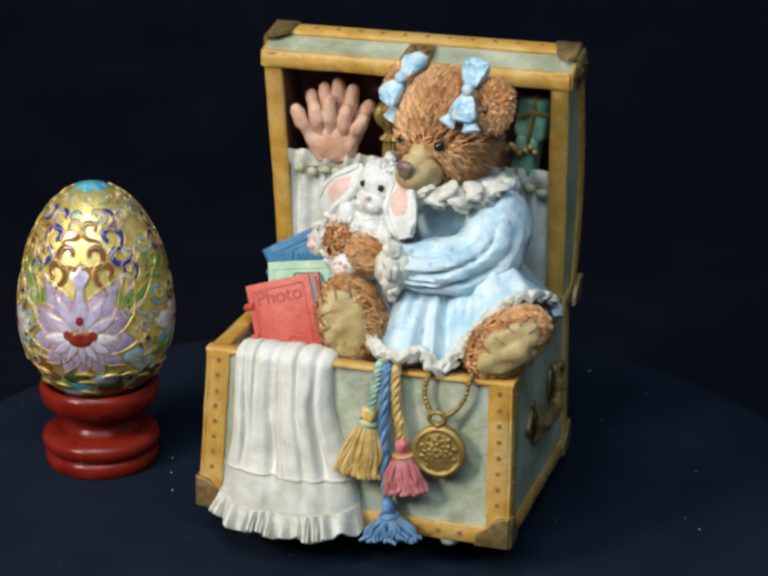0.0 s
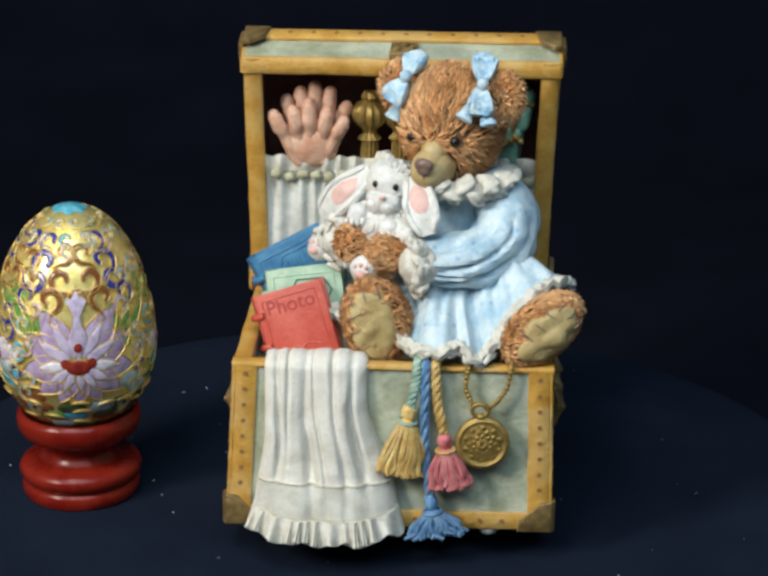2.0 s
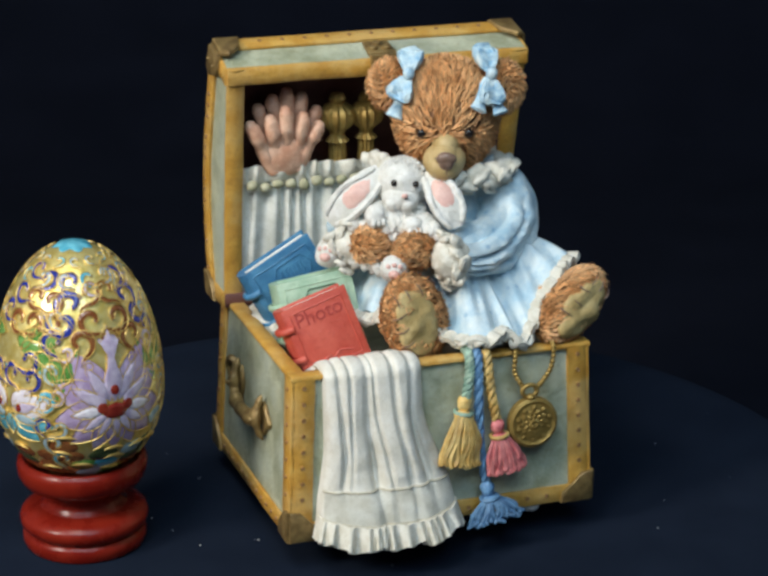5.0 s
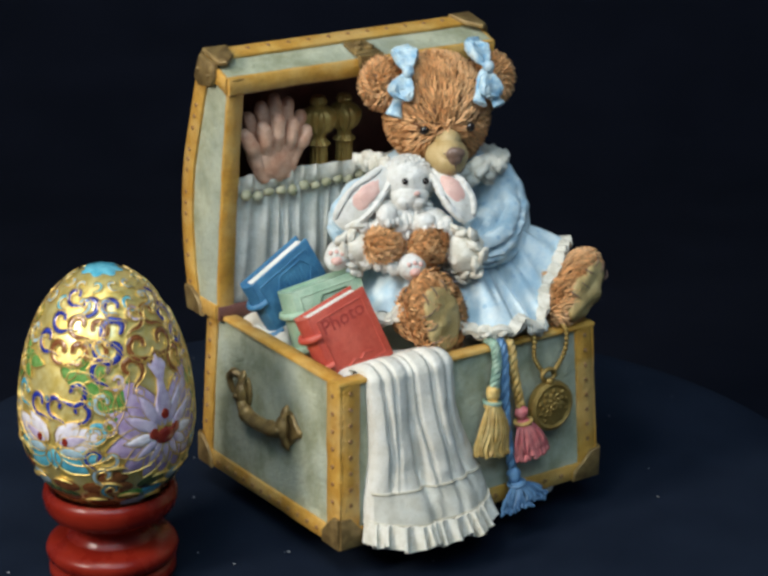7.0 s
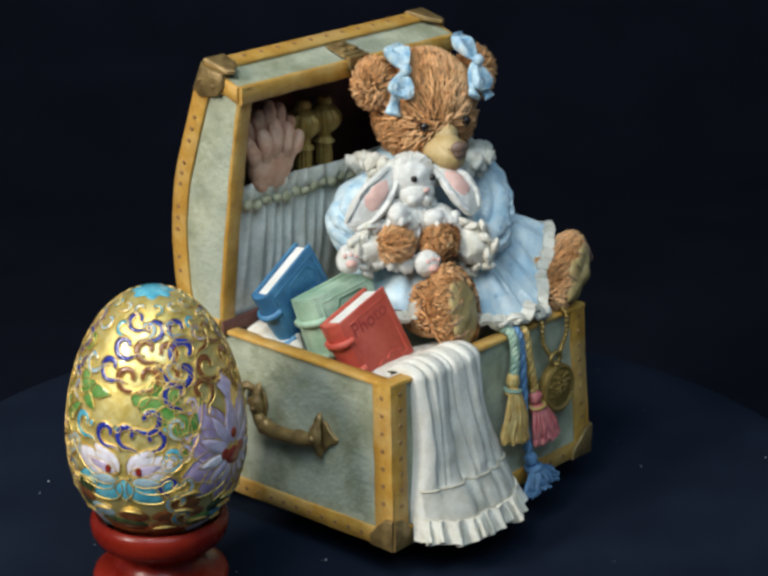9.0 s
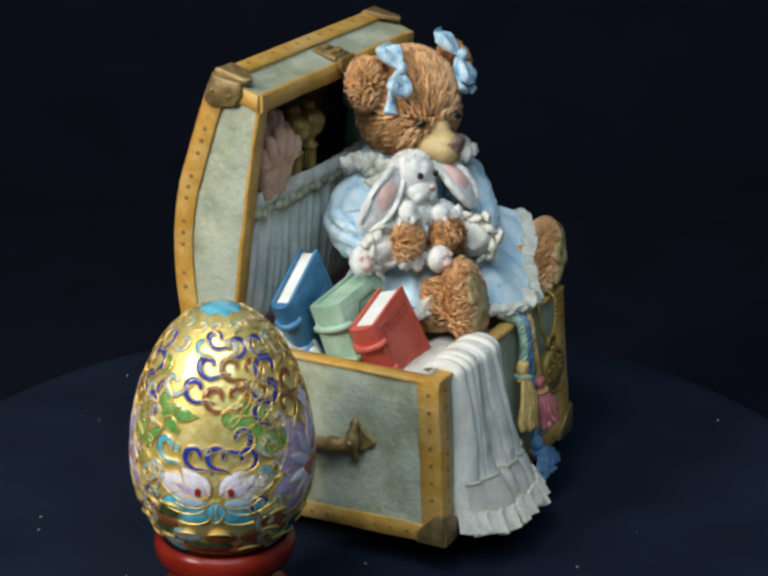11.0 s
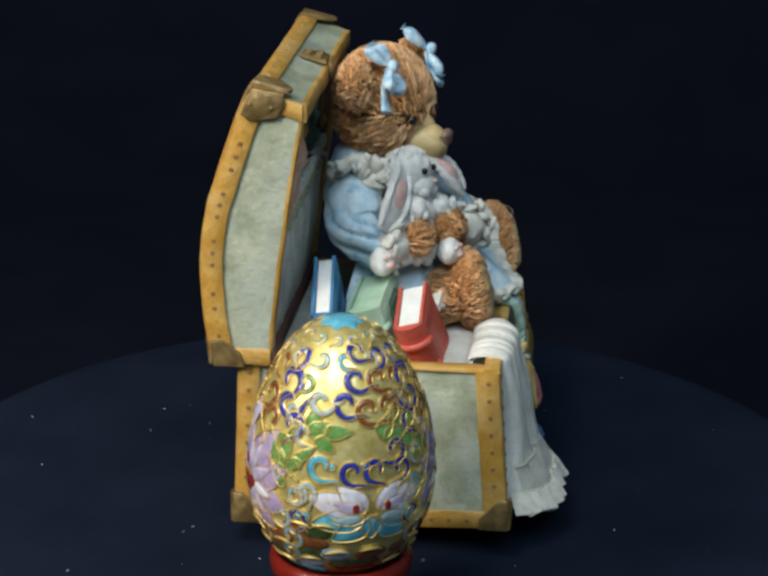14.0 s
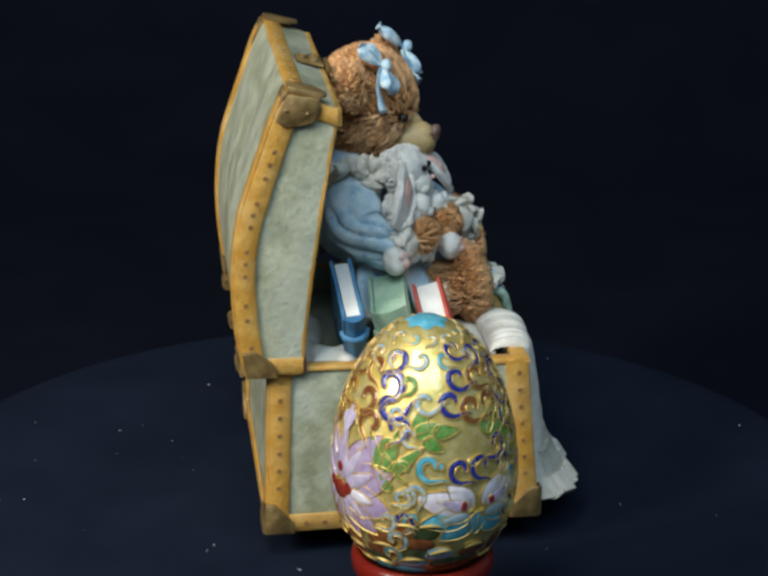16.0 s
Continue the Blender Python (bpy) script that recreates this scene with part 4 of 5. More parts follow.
def bear_body(fig):
    g = Geo()
    blob(g, (20.5, 4.5, 86), (16.5, 12.5, 20), turn(0, 0, -14), 4, 1.2, 0.16)
    blob(g, (21, -4, 74), (18, 15, 9), None, 4, 1.2, 0.2)
    body = part("bear_dress", g, BLUE, fig, "pale blue dotted dress on the seated bear")
    h = Geo()
    neck = np.array([V(20.5, -0.5, 98.6) + V(17.6 * math.cos(a), 13.2 * math.sin(a), 1.6 * math.cos(a + 0.5)) for a in np.linspace(-3.9, 0.8, 34)])
    neck = (neck - V(20.5, -0.5, 98.6)) @ turn(0, 0, -18).T + V(20.5, -0.5, 98.6)
    mid = V(20.5, -0.5, 98.6)
    flare = lambda p, t: unit((p - mid) * V(1, 1, 0)) + V(0, 0, -0.3)
    lobes(h, neck - (neck - mid) * V(0.16, 0.16, 0), flare, 4.3, 24)
    lobes(h, neck - (neck - mid) * V(0.2, 0.2, 0) + V(0, 0, -2.4), flare, 3.4, 24)
    lace(h, spline([(1.0, 10, 100), (2.2, 5, 100.6), (4.4, 0.5, 100.4), (7, -3.5, 99.4)], 9), 2.0, 1.0, 2)
    tagged(part("collar", h, LACE, body, "lumpy cream lace collar"), kind="stuff")
    sleeve(body, [(31, 2, 96), (36.5, -4.6, 89), (33.5, -11.4, 82), (24, -19.2, 79.5), (13.5, -24.0, 80)], [7, 9.0, 8.7, 7.2, 5.2], (13.2, -24.6, 80), (-1, -0.25, 0))
    sleeve(body, [(8.5, 5, 93), (2, 6.5, 88.5), (-3.5, 5.0, 83), (-7.5, 0, 81), (-9.2, -5.5, 80.6)], [5.5, 6.8, 7.2, 6.2, 4.8], (-9.2, -5.6, 80.6), (-0.2, -1, -0.1))
    # skirt spread over the lap
    hem = [(-13, 8, 61), (-10.5, -6, 62), (-6.5, -16.5, 62.5), (3, -20, 68), (10, -30, 61), (17.5, -37.6, 60.6), (24, -35.5, 61.8), (29.4, -36.4, 58.4), (34.5, -31.5, 64),
           (40, -29, 71), (46.5, -25, 75.4), (52, -17, 74), (53.6, -7, 66.5), (54.0, 5, 60.0), (51, 16, 59.0)]
    edge = spline(hem, 120)
    h = Geo()

    def skirt(u, v):
        e = edge[min(int(u * 119.999), 119)]
        k = u * 119
        i = min(int(k), 118)
        e = lerp(edge[i], edge[i + 1], k - i)
        a = lerp(-3.5, 0.9, u)
        w = V(20.5 + 13 * math.cos(a), -1 + 11 * math.sin(a), 80)
        m = lerp(w, e, v)
        m[2] += 3.6 * math.sin(math.pi * v) * (0.6 + 0.4 * math.sin(u * 21))
        fold = (1.5 * math.sin(u * 44 + 2 * math.sin(u * 13)) + 0.7 * math.sin(u * 91 + 3 * v)) * v - 1.2 * abs(math.cos(u * 30 + 1.5 * v)) ** 9 * math.sin(math.pi * min(1, v * 1.1))
        return m + V(0, 0, 1) * fold + V(0, -0.3, 0) * fold
    sheet(h, skirt, 260, 22, -1.4)
    sk = part("skirt", h, BLUE, body, "pale blue skirt spread over the lap")
    h = Geo()
    spread = lambda p, t: unit((p - V(21, -2, 78)) * V(1, 1, 0.9))
    ruffle(h, edge[1:98], spread, 3.0, 0.9, 30, 1.5)
    lobes(h, edge[1:98], spread, 2.3, 62)
    tagged(part("lace_hem", h, LACE, sk, "white lace hem"), kind="stuff")
    # legs and paws
    def limb(foot, axis, normal, fr, leg_end, leg_r, pad_c, label):
        h = Geo()
        z = unit(axis)
        R = frame_of(np.cross(z, unit(normal)), z)
        foot = V(*foot)
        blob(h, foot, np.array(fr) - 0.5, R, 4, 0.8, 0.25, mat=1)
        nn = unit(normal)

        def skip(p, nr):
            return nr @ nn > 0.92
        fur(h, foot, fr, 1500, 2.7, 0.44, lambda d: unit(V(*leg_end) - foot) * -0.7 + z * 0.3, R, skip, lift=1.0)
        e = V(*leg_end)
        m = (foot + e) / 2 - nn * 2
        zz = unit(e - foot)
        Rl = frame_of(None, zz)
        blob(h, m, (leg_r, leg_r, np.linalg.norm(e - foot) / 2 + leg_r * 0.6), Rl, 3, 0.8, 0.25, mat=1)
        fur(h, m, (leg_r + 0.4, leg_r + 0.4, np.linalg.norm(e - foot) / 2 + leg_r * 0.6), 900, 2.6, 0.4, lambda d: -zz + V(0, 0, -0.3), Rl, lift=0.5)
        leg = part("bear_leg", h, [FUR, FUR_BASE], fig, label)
        h = Geo()
        pc = V(*pad_c)
        blob(h, pc, (fr[0] * 0.74, 2.3, fr[2] * 0.78), np.stack([np.cross(nn, z) * -1, -nn, z], 1), 4, 1.5, 0.24)
        # thin dark tubes stand in for the shaded creases at the toes
        for k in range(3):
            a = -0.7 + k * 0.6
            q = pc + z * fr[2] * 0.55 * (0.75 + 0.25 * math.cos(a)) + np.cross(nn, z) * -fr[0] * 0.75 * math.sin(a) + nn * 1.5
            tube(h, [q, q + z * 1.6 + nn * 0.1, q + z * 3.4 - nn * 1.2], [0.14, 0.22, 0.14], 6, mat=1)
        # more dark tubes across the pad, again as shade in its creases
        across = np.cross(nn, z)
        for k in range(3):
            q = pc + z * fr[2] * (0.30 - 0.34 * k) + across * fr[0] * 0.6 + nn * 1.2
            tube(h, spline([q + across * 1.2 - nn * 1.0, q + nn * 0.35, q - across * rng.uniform(1.6, 3.4) + z * 0.8 + nn * 0.9], 8), [0.2, 0.22, 0.22, 0.2, 0.18, 0.15, 0.1, 0.05], 6, mat=1)
        part("foot_pad", h, [PAD, NOSE], leg, "smooth tan foot pad, crease shade drawn as dark lines")
    limb((1.7, -27.2, 65.0), (-6, 2.5, 19.5), (0.18, -0.97, 0.14), (9.2, 5.8, 12.2), (4, -15, 61), 7.6, (1.2, -31.0, 65.4), "carved brown furry leg of the bear")
    limb((46.4, -31.8, 65.4), (16, 5, 13), (0.2, -0.93, 0.05), (7.8, 6.2, 12.4), (35, -22, 60.6), 6.6, (47.8, -36.2, 65.4), "carved brown furry leg of the bear")
    for q, rr, way in (((-5.4, -11.8, 82.2), (5.4, 4.6, 5.0), V(0.8, -0.5, 0.2)), ((4.4, -20.2, 82.2), (5.6, 4.6, 5.0), V(-0.8, -0.2, 0.2))):
        h = Geo()
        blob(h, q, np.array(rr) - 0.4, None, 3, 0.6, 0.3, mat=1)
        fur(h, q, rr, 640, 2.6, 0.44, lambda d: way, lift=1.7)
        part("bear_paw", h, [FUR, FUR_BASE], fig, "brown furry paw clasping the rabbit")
    return body


def rabbit(fig):
    g = Geo()
    f = unit(V(-0.42, -0.88, -0.2))
    c = V(4.6, -8.6, 98)
    R = turn(0, 0, -24)
    blob(g, c, (7.3, 6.6, 7.3), R, 4, 0.6, 0.35)
    blob(g, c + f * 4.0 + V(0, 0, -2.2), (5.4, 4.0, 3.9), R, 3, 0.4, 0.5)
    for sx in (-1, 1):
        blob(g, c + f * 6.4 + V(sx * 1.8, -sx * 0.8, -3.0), (2.2, 1.8, 2.0), R, 3, 0.3, 0.6)
    beads = (V(0.4, -13.5, 99.8), V(6.0, -15.5, 99.5), V(2.5, -16.4, 96.7))
    fur(g, c, (7.3, 6.6, 7.3), 700, 1.3, 0.4, lambda d: unit(d - f * 6) + V(0, 0, 0.2), R, lambda p, nr: nr @ f > 0.4 or min(np.linalg.norm(p - q) for q in beads) < 2.0, lift=0.4)
    head = part("rabbit_head", g, RABBIT, fig, "white toy rabbit head held under the bear's chin")
    for a, b, out in ((V(-0.6, -6.2, 100.8), V(-13.6, -2.6, 87.6), V(-0.45, -0.85, 0.3)), (V(11.4, -11.4, 100.6), V(15.4, -21.8, 88.6), V(-0.1, -0.9, 0.3))):
        d = b - a
        L = np.linalg.norm(d)
        z = unit(d)
        x = unit(np.cross(z, out))
        o = np.cross(x, z)
        o = o if o @ out > 0 else -o
        h = Geo()
        for mat, wd, th, lift, s0, s1 in ((0, 4.8, 1.4, 1.8, -0.02, 1.06), (1, 2.7, 0.7, 2.8, 0.10, 0.90)):
            pts = [a + d * lerp(s0, s1, s) + o * (lift + 1.8 * math.sin(math.pi * s) - 0.6) for s in np.linspace(0, 1, 16)]
            wid = [wd * math.sin(math.pi * (0.13 + 0.79 * s ** 1.35)) ** 0.6 for s in np.linspace(0, 1, 16)]
            tube(h, pts, wid, 16, up=o, flat=th / wd, mat=mat, amp=0.5, freq=0.6)
        rim = [a + d * lerp(0.02, 1.02, s) + o * (2.6 + 1.8 * math.sin(math.pi * s) - 0.6) for s in np.linspace(0, 1, 16)]
        for w in (-1, 1):
            tube(h, [p + x * w * 4.0 * math.sin(math.pi * (0.13 + 0.79 * s ** 1.35)) ** 0.6 for p, s in zip(rim, np.linspace(0, 1, 16))], [0.5] + [0.95] * 14 + [0.5], 7, amp=0.4, freq=0.8)
        part("ear", h, [RABBIT, PINK], head, "long drooping white ear, pink inside")
    for q in ((0.4, -13.5, 99.8), (6.0, -15.5, 99.5)):
        h = Geo()
        blob(h, q, (0.95, 0.95, 1.0), None, 2)
        part("eye", h, EYE_M, head, "small black bead eye")
    h = Geo()
    blob(h, (2.5, -16.4, 96.7), (1.0, 0.7, 0.7), None, 2)
    part("nose", h, PINK, head, "tiny pink nose")
    g = Geo()
    blob(g, (1.6, -9, 86), (7.2, 6.4, 7.8), R, 4, 1.2, 0.3)
    blob(g, (2.2, -9.8, 90.2), (8.2, 4.8, 4.4), R, 4, 1.2, 0.4)
    fur(g, (2.2, -9.8, 90.2), (8.2, 4.8, 4.4), 200, 1.8, 0.6, lambda d: V(0, -0.3, -1), R, lift=0.4)
    blob(g, (8.5, -17, 84), (5.5, 4.5, 7.5), R, 3, 1.0, 0.4)
    fur(g, (1.6, -9, 86), (7.4, 6.6, 8.0), 420, 2.4, 0.5, lambda d: V(0, -0.3, -1), R)
    path = spline([(-9.5, -7, 87), (-4, -12.5, 87), (1, -14.5, 88.5), (6, -18, 86), (10, -21, 86.5)], 20)
    for p in path:
        blob(g, p + V(rng.uniform(-.8, .8), rng.uniform(-.5, .5), rng.uniform(-1, 1)), (1.8, 1.6, 2.6), None, 2, 0.8, 0.6)
    lace(g, spline([(-11, -5, 86), (-12.5, -5.5, 81.5), (-9, -9, 77.6), (-3, -14.5, 76.6), (4, -19, 77.2)], 30), 1.9, 1.0, 2)
    body = part("rabbit_body", g, RABBIT, fig, "white toy rabbit body with shaggy ruff")
    for q, r in (((-4.4, -12.2, 90.2), (3.1, 2.9, 3.5)), ((4.4, -17.6, 88.4), (3.2, 2.9, 3.0))):
        h = Geo()
        blob(h, q, r, None, 3, 0.4, 0.5)
        for k in (-1, 0, 1):
            blob(h, V(*q) + V(k * 1.4, -2.2, -1.2), (0.9, 1.2, 1.5), None, 2)
        part("paw", h, RABBIT, body, "white rabbit paw")
    for q, r, n in (((-15.2, -3.6, 78), (3.8, 3.6, 4.2), V(-0.6, -0.75, 0.2)), ((-2.0, -21.0, 77.6), (4.2, 3.4, 3.9), V(-0.35, -0.93, 0.1))):
        h = Geo()
        q, n = V(*q), unit(n)
        blob(h, q, r, None, 3, 0.4, 0.4)
        x = unit(np.cross((0, 0, 1), n))
        blob(h, q + n * 2.9 + V(0, 0, -0.8), (1.7, 1.7, 1.4), None, 2, 0.2, 0.6, mat=1)
        for k in (-1, 0, 1):
            blob(h, q + n * 2.8 + x * k * 1.6 + V(0, 0, 1.7 - 0.4 * abs(k)), (0.7, 0.7, 0.7), None, 2, mat=1)
        part("foot", h, [RABBIT, PINK], body, "white rabbit foot with pink pads")


def text_mesh(body, size, depth):
    cu = bpy.data.curves.new("lettering", "FONT")
    cu.body, cu.size, cu.extrude, cu.align_x, cu.align_y = body, size, depth, "CENTER", "CENTER"
    ob = bpy.data.objects.new("lettering", cu)
    me = bpy.data.meshes.new_from_object(ob)
    bpy.data.objects.remove(ob)
    return me


def book(fig, corner, u, v, w, h, t, mat, ink, label, lettering=None):
    """corner: the top corner at the spine, on the front cover; u runs along the top edge, v up the spine."""
    u = unit(u)
    v = unit(V(*v) - u * (V(*v) @ u))
    n = np.cross(u, v)
    c0 = V(*corner) - v * h

    def P(a, b, d):
        return c0 + u * a + v * b - n * d
    g = Geo()
    for d in (0.0, t - 1.2):
        plate(g, [P(0, 0, d + 1.2), P(w, 0, d + 1.2), P(w, h, d + 1.2), P(0, h, d + 1.2)], n, 1.2)
    k = 9
    arc = [(-1.6 * math.sin(math.pi * i / (k - 1)) + 0.3, lerp(0.1, t - 0.1, i / (k - 1))) for i in range(k)]
    arc += [(1.1, t - 0.2), (1.1, 0.2)]
    vv = [P(a, b, d) for b in (0, h) for a, d in arc]
    kk = len(arc)
    g.add(vv, [(i, (i + 1) % kk, kk + (i + 1) % kk, kk + i) for i in range(kk)] + [tuple(range(kk))[::-1], tuple(range(kk, 2 * kk))])
    bk = part("book", g, mat, fig, label)
    h2 = Geo()
    pts = [P(0.8, 0.8, 1.25), P(w - 1, 0.8, 1.25), P(w - 1, h - 0.7, 1.25), P(0.8, h - 0.7, 1.25)]
    bot = [p - n * (t - 2.5) for p in pts]
    h2.add(pts + bot, [(0, 1, 2, 3), (7, 6, 5, 4), (0, 4, 5, 1), (1, 5, 6, 2), (2, 6, 7, 3), (3, 7, 4, 0)])
    part("page_block", h2, GREEN if mat is GREEN else PAGES, bk, "page block painted mint green" if mat is GREEN else "white page block", smooth=False)
    for s in (0.30, 0.72):
        h3 = Geo()
        tube(h3, [P(1.6, h * s, -0.35), P(-0.6, h * s, 0.2), P(-1.9, h * s, t * 0.3), P(-2.1, h * s, t * 0.5), P(-1.9, h * s, t * 0.7), P(-0.6, h * s, t - 0.2), P(1.6, h * s, t + 0.35)], 0.85, 8, up=v, flat=1.2)
        part("spine_band", h3, mat, bk)
    # raised border line on the cover
    h4 = Geo()
    m = 2.0
    for a, b in (((m, m), (w - m, m)), ((w - m, m), (w - m, h - m)), ((w - m, h - m), (m, h - m)), ((m, h - m), (m, m))):
        tube(h4, [P(*a, 0.02), P(*b, 0.02)], 0.24, 6)
    part("cover_border", h4, mat, bk)
    if lettering:
        me = text_mesh(lettering, 0.0058, 0.00005)
        me.materials.append(ink)
        ob = new("lettering", me)
        ob.parent = bk
        M = Matrix(np.stack([u, v, n], 1).tolist()).to_4x4()
        ob.matrix_local = Matrix.Translation(Vector(P(w * 0.5, h * 0.78, -0.1)) * MM) @ M
        h5 = Geo()
        tube(h5, spline([P(w * 0.3, 3.6, -0.05), P(w * 0.42, 4.6, -0.05), P(w * 0.5, 3.8, -0.05), P(w * 0.6, 4.8, -0.05), P(w * 0.78, 3.6, -0.05)], 16), 0.3, 6)
        part("scroll_line", h5, mat, bk)
    else:
        h5 = Geo()
        a0, a1, b0, b1 = w * 0.30, w * 0.86, h * 0.56, h * 0.86
        hexa = [P(a0, (b0 + b1) / 2, -0.05), P(a0 + 2.2, b1, -0.05), P(a1 - 2.2, b1, -0.05), P(a1, (b0 + b1) / 2, -0.05), P(a1 - 2.2, b0, -0.05), P(a0 + 2.2, b0, -0.05)]
        tube(h5, hexa, 0.26, 6, closed=True)
        for q in range(6):
            a = lerp(a0 + 2.6, a1 - 3.2, q / 5)
            tube(h5, [P(a, b0 + 1.6, -0.05), P(a + 0.4, b1 - 1.8, -0.05)], 0.24, 6)
        part("cover_emblem", h5, ink, bk, "embossed cover emblem with unreadable bars")


def books(fig):
    book(fig, (-33.4, -16.6, 67.0), (19, 0.4, 6.1), (-0.10, 0.29, 0.95), 19.4, 21, 8.4, RED, INK_RED, "red photograph album with raised spine bands", "Photo")
    book(fig, (-31.0, -4.8, 70.6), (18, -1.4, 3.0), (-0.06, 0.27, 0.95), 21.5, 24, 10.2, GREEN, INK_GREEN, "pale mint-green book standing between two others")
    book(fig, (-36.8, 7.2, 69.8), (18.2, 1.6, 9.6), (0.0, 0.12, 1.0), 22, 24, 6.2, COBALT_B, COBALT_B, "blue book leaning in the trunk, white page edges")


def drape(fig):
    grooves = ((0.13, 0.030, 0.75), (0.22, 0.020, 0.55), (0.42, 0.042, 1.0), (0.50, 0.018, 0.4), (0.66, 0.030, 0.9), (0.84, 0.036, 1.0))

    def fold(u, w):
        s = 1.0 + 0.22 * math.sin(9 * u + 1)
        for i, (c, wd, k) in enumerate(grooves):
            cc = c + 0.022 * math.sin(3 * w + i * 1.7)
            s -= k * (0.75 + 0.35 * math.sin(4 * w + i * 2.3)) * math.exp(-((u - cc) / wd) ** 2)
        return s

    def cloth(u, v):
        # v: 0 inside the trunk, over the rim up to 0.2, then down the front
        rim = min(v / 0.2, 1)
        w = max((v - 0.2) / 0.8, 0)
        grip = math.sin(math.pi * min(max(u, 0.0), 1.0)) ** 0.3      # the side edges lie against the trunk
        x = lerp(lerp(-28.2, -31.0, smooth01(0.45, 1, w)), lerp(-0.2, 8.6, smooth01(0.2, 1, w)), u)
        fo = fold(u, w)
        if v < 0.2:
            a = math.pi * rim
            ys, ye = -28.6, -37.2 - (2.6 + 2.2 * fo) * grip
            y = (ys + ye) / 2 + (ys - ye) / 2 * math.cos(a)
            z = 54.6 + (3.2 + 1.4 * fo) * math.sin(a) * (0.35 + 0.65 * grip)
            return (x, y, z)
        z = lerp(54.6, 15.4, w)
        wall = lerp(-37.2, -40.4, w)
        out = (2.6 + 2.8 * w + 3.8 * smooth01(0.62, 1.0, w) + fo * (2.2 + 0.9 * min(1, 2 * w) + 0.6 * math.sin(4 * w + 9 * u) * min(1, 3 * w)) * (1 - 0.72 * smooth01(0.66, 0.84, w)) + 1.6 * abs(math.sin(2 * math.pi * u)) * smooth01(0.7, 0.9, w) + 1.4 * math.sin(math.pi * u) * smooth01(0.6, 1, w)) * grip
        return (x, wall - out + 0.3 * noise.noise(Vector((x * 0.3, z * 0.2, 3))), z - 1.2 * math.sin(math.pi * u) * smooth01(0.8, 1, w))
    g = Geo()
    sheet(g, cloth, 130, 70, -1.4)
    dr = part("draped_cloth", g, CREAM, fig, "white cloth hanging in folds over the trunk's front edge")

    def hem_line(u, lift=0.0):
        p = V(*cloth(u, 1.0))
        return p + V(0, -0.6, lift)
    h = Geo()

    def frill(u, v):
        p = hem_line(u)
        w = math.sin(u * 84 + 2.4 * math.sin(u * 17)) + 0.4 * math.sin(u * 47)
        return (p[0] + (u - 0.5) * 4.0 * v, p[1] - (0.4 + 2.0 * v) - 1.5 * w * (0.3 + 0.7 * v), p[2] + 2.0 - 6.0 * v + (0.7 * math.sin(u * 23) + 1.0 * math.sin(u * 84 + 2.4 * math.sin(u * 17))) * v)
    sheet(h, frill, 360, 8, -1.2)
    part("frill", h, LACE, dr, "gathered frill along the hem")
    h = Geo()
    sheet(h, lambda u, v: V(*cloth(lerp(0.02, 0.98, u), lerp(0.82, 0.96, v))) + V(0, -0.3, 0.05), 90, 12, -0.6)
    part("hem_band", h, EMBROIDERY, dr, "embroidered band above the hem")
    h = Geo()
    for vv in (0.815, 0.965):
        tube(h, [V(*cloth(u, vv)) + V(0, -0.3, 0) for u in np.linspace(0.01, 0.99, 80)], 0.34, 6)
    part("seam", h, SEAM, dr, "stitched seam lines")


def tassel(fig, top, bottom, width, cord_pts, cord_mat, mat, label, strands=16):
    top, bottom = V(*top), V(*bottom)
    d = unit(bottom - top)
    L = np.linalg.norm(bottom - top)
    x = unit(np.cross(d, (0, 1, 0)))
    g = Geo()
    blob(g, top + d * 0.8, (2.0, 1.9, 2.4), None, 3, 0.4, 0.6)
    blob(g, top + d * 4.2, (2.6, 2.2, 1.5), frame_of(None, d), 3, 0.3, 0.8)
    for row in (0, 1):
        for k in range(strands):
            s = (k + 0.5 + 0.5 * row) / strands * 2 - 1
            depth = -math.sqrt(max(0, 1 - s * s)) * (1.0 - 0.55 * row)
            e = bottom + x * s * width / 2 + V(0, depth * 2.4, rng.uniform(-0.8, 0.6))
            p0 = top + d * 3.6 + x * s * 1.9 + V(0, depth * 1.5, 0)
            sway = x * rng.uniform(-0.7, 0.7)
            tube(g, spline([p0, lerp(p0, e, 0.5) + V(0, -0.5, 0) + x * s * 0.9 + sway, lerp(p0, e, 0.85) - sway, e + sway + V(0, -0.4, 0)], 10), [k * (13 / strands) ** 0.75 for k in (0.5, 0.55, 0.6, 0.62, 0.66, 0.7, 0.72, 0.72, 0.66, 0.4)], 6, amp=0.15, freq=0.9)
    t = part("tassel", g, mat, fig, label)
    h = Geo()
    ring = [top + d * 3.4 + x * 2.4 * math.cos(a) + V(0, 2.1 * math.sin(a), 0) for a in np.linspace(0, 5.9, 14)]
    tube(h, ring, 0.6, 6, closed=True)
    rope(h, spline(cord_pts, 40), 1.35, 4.5)
    part("cord", h, cord_mat, t, "twisted cord")


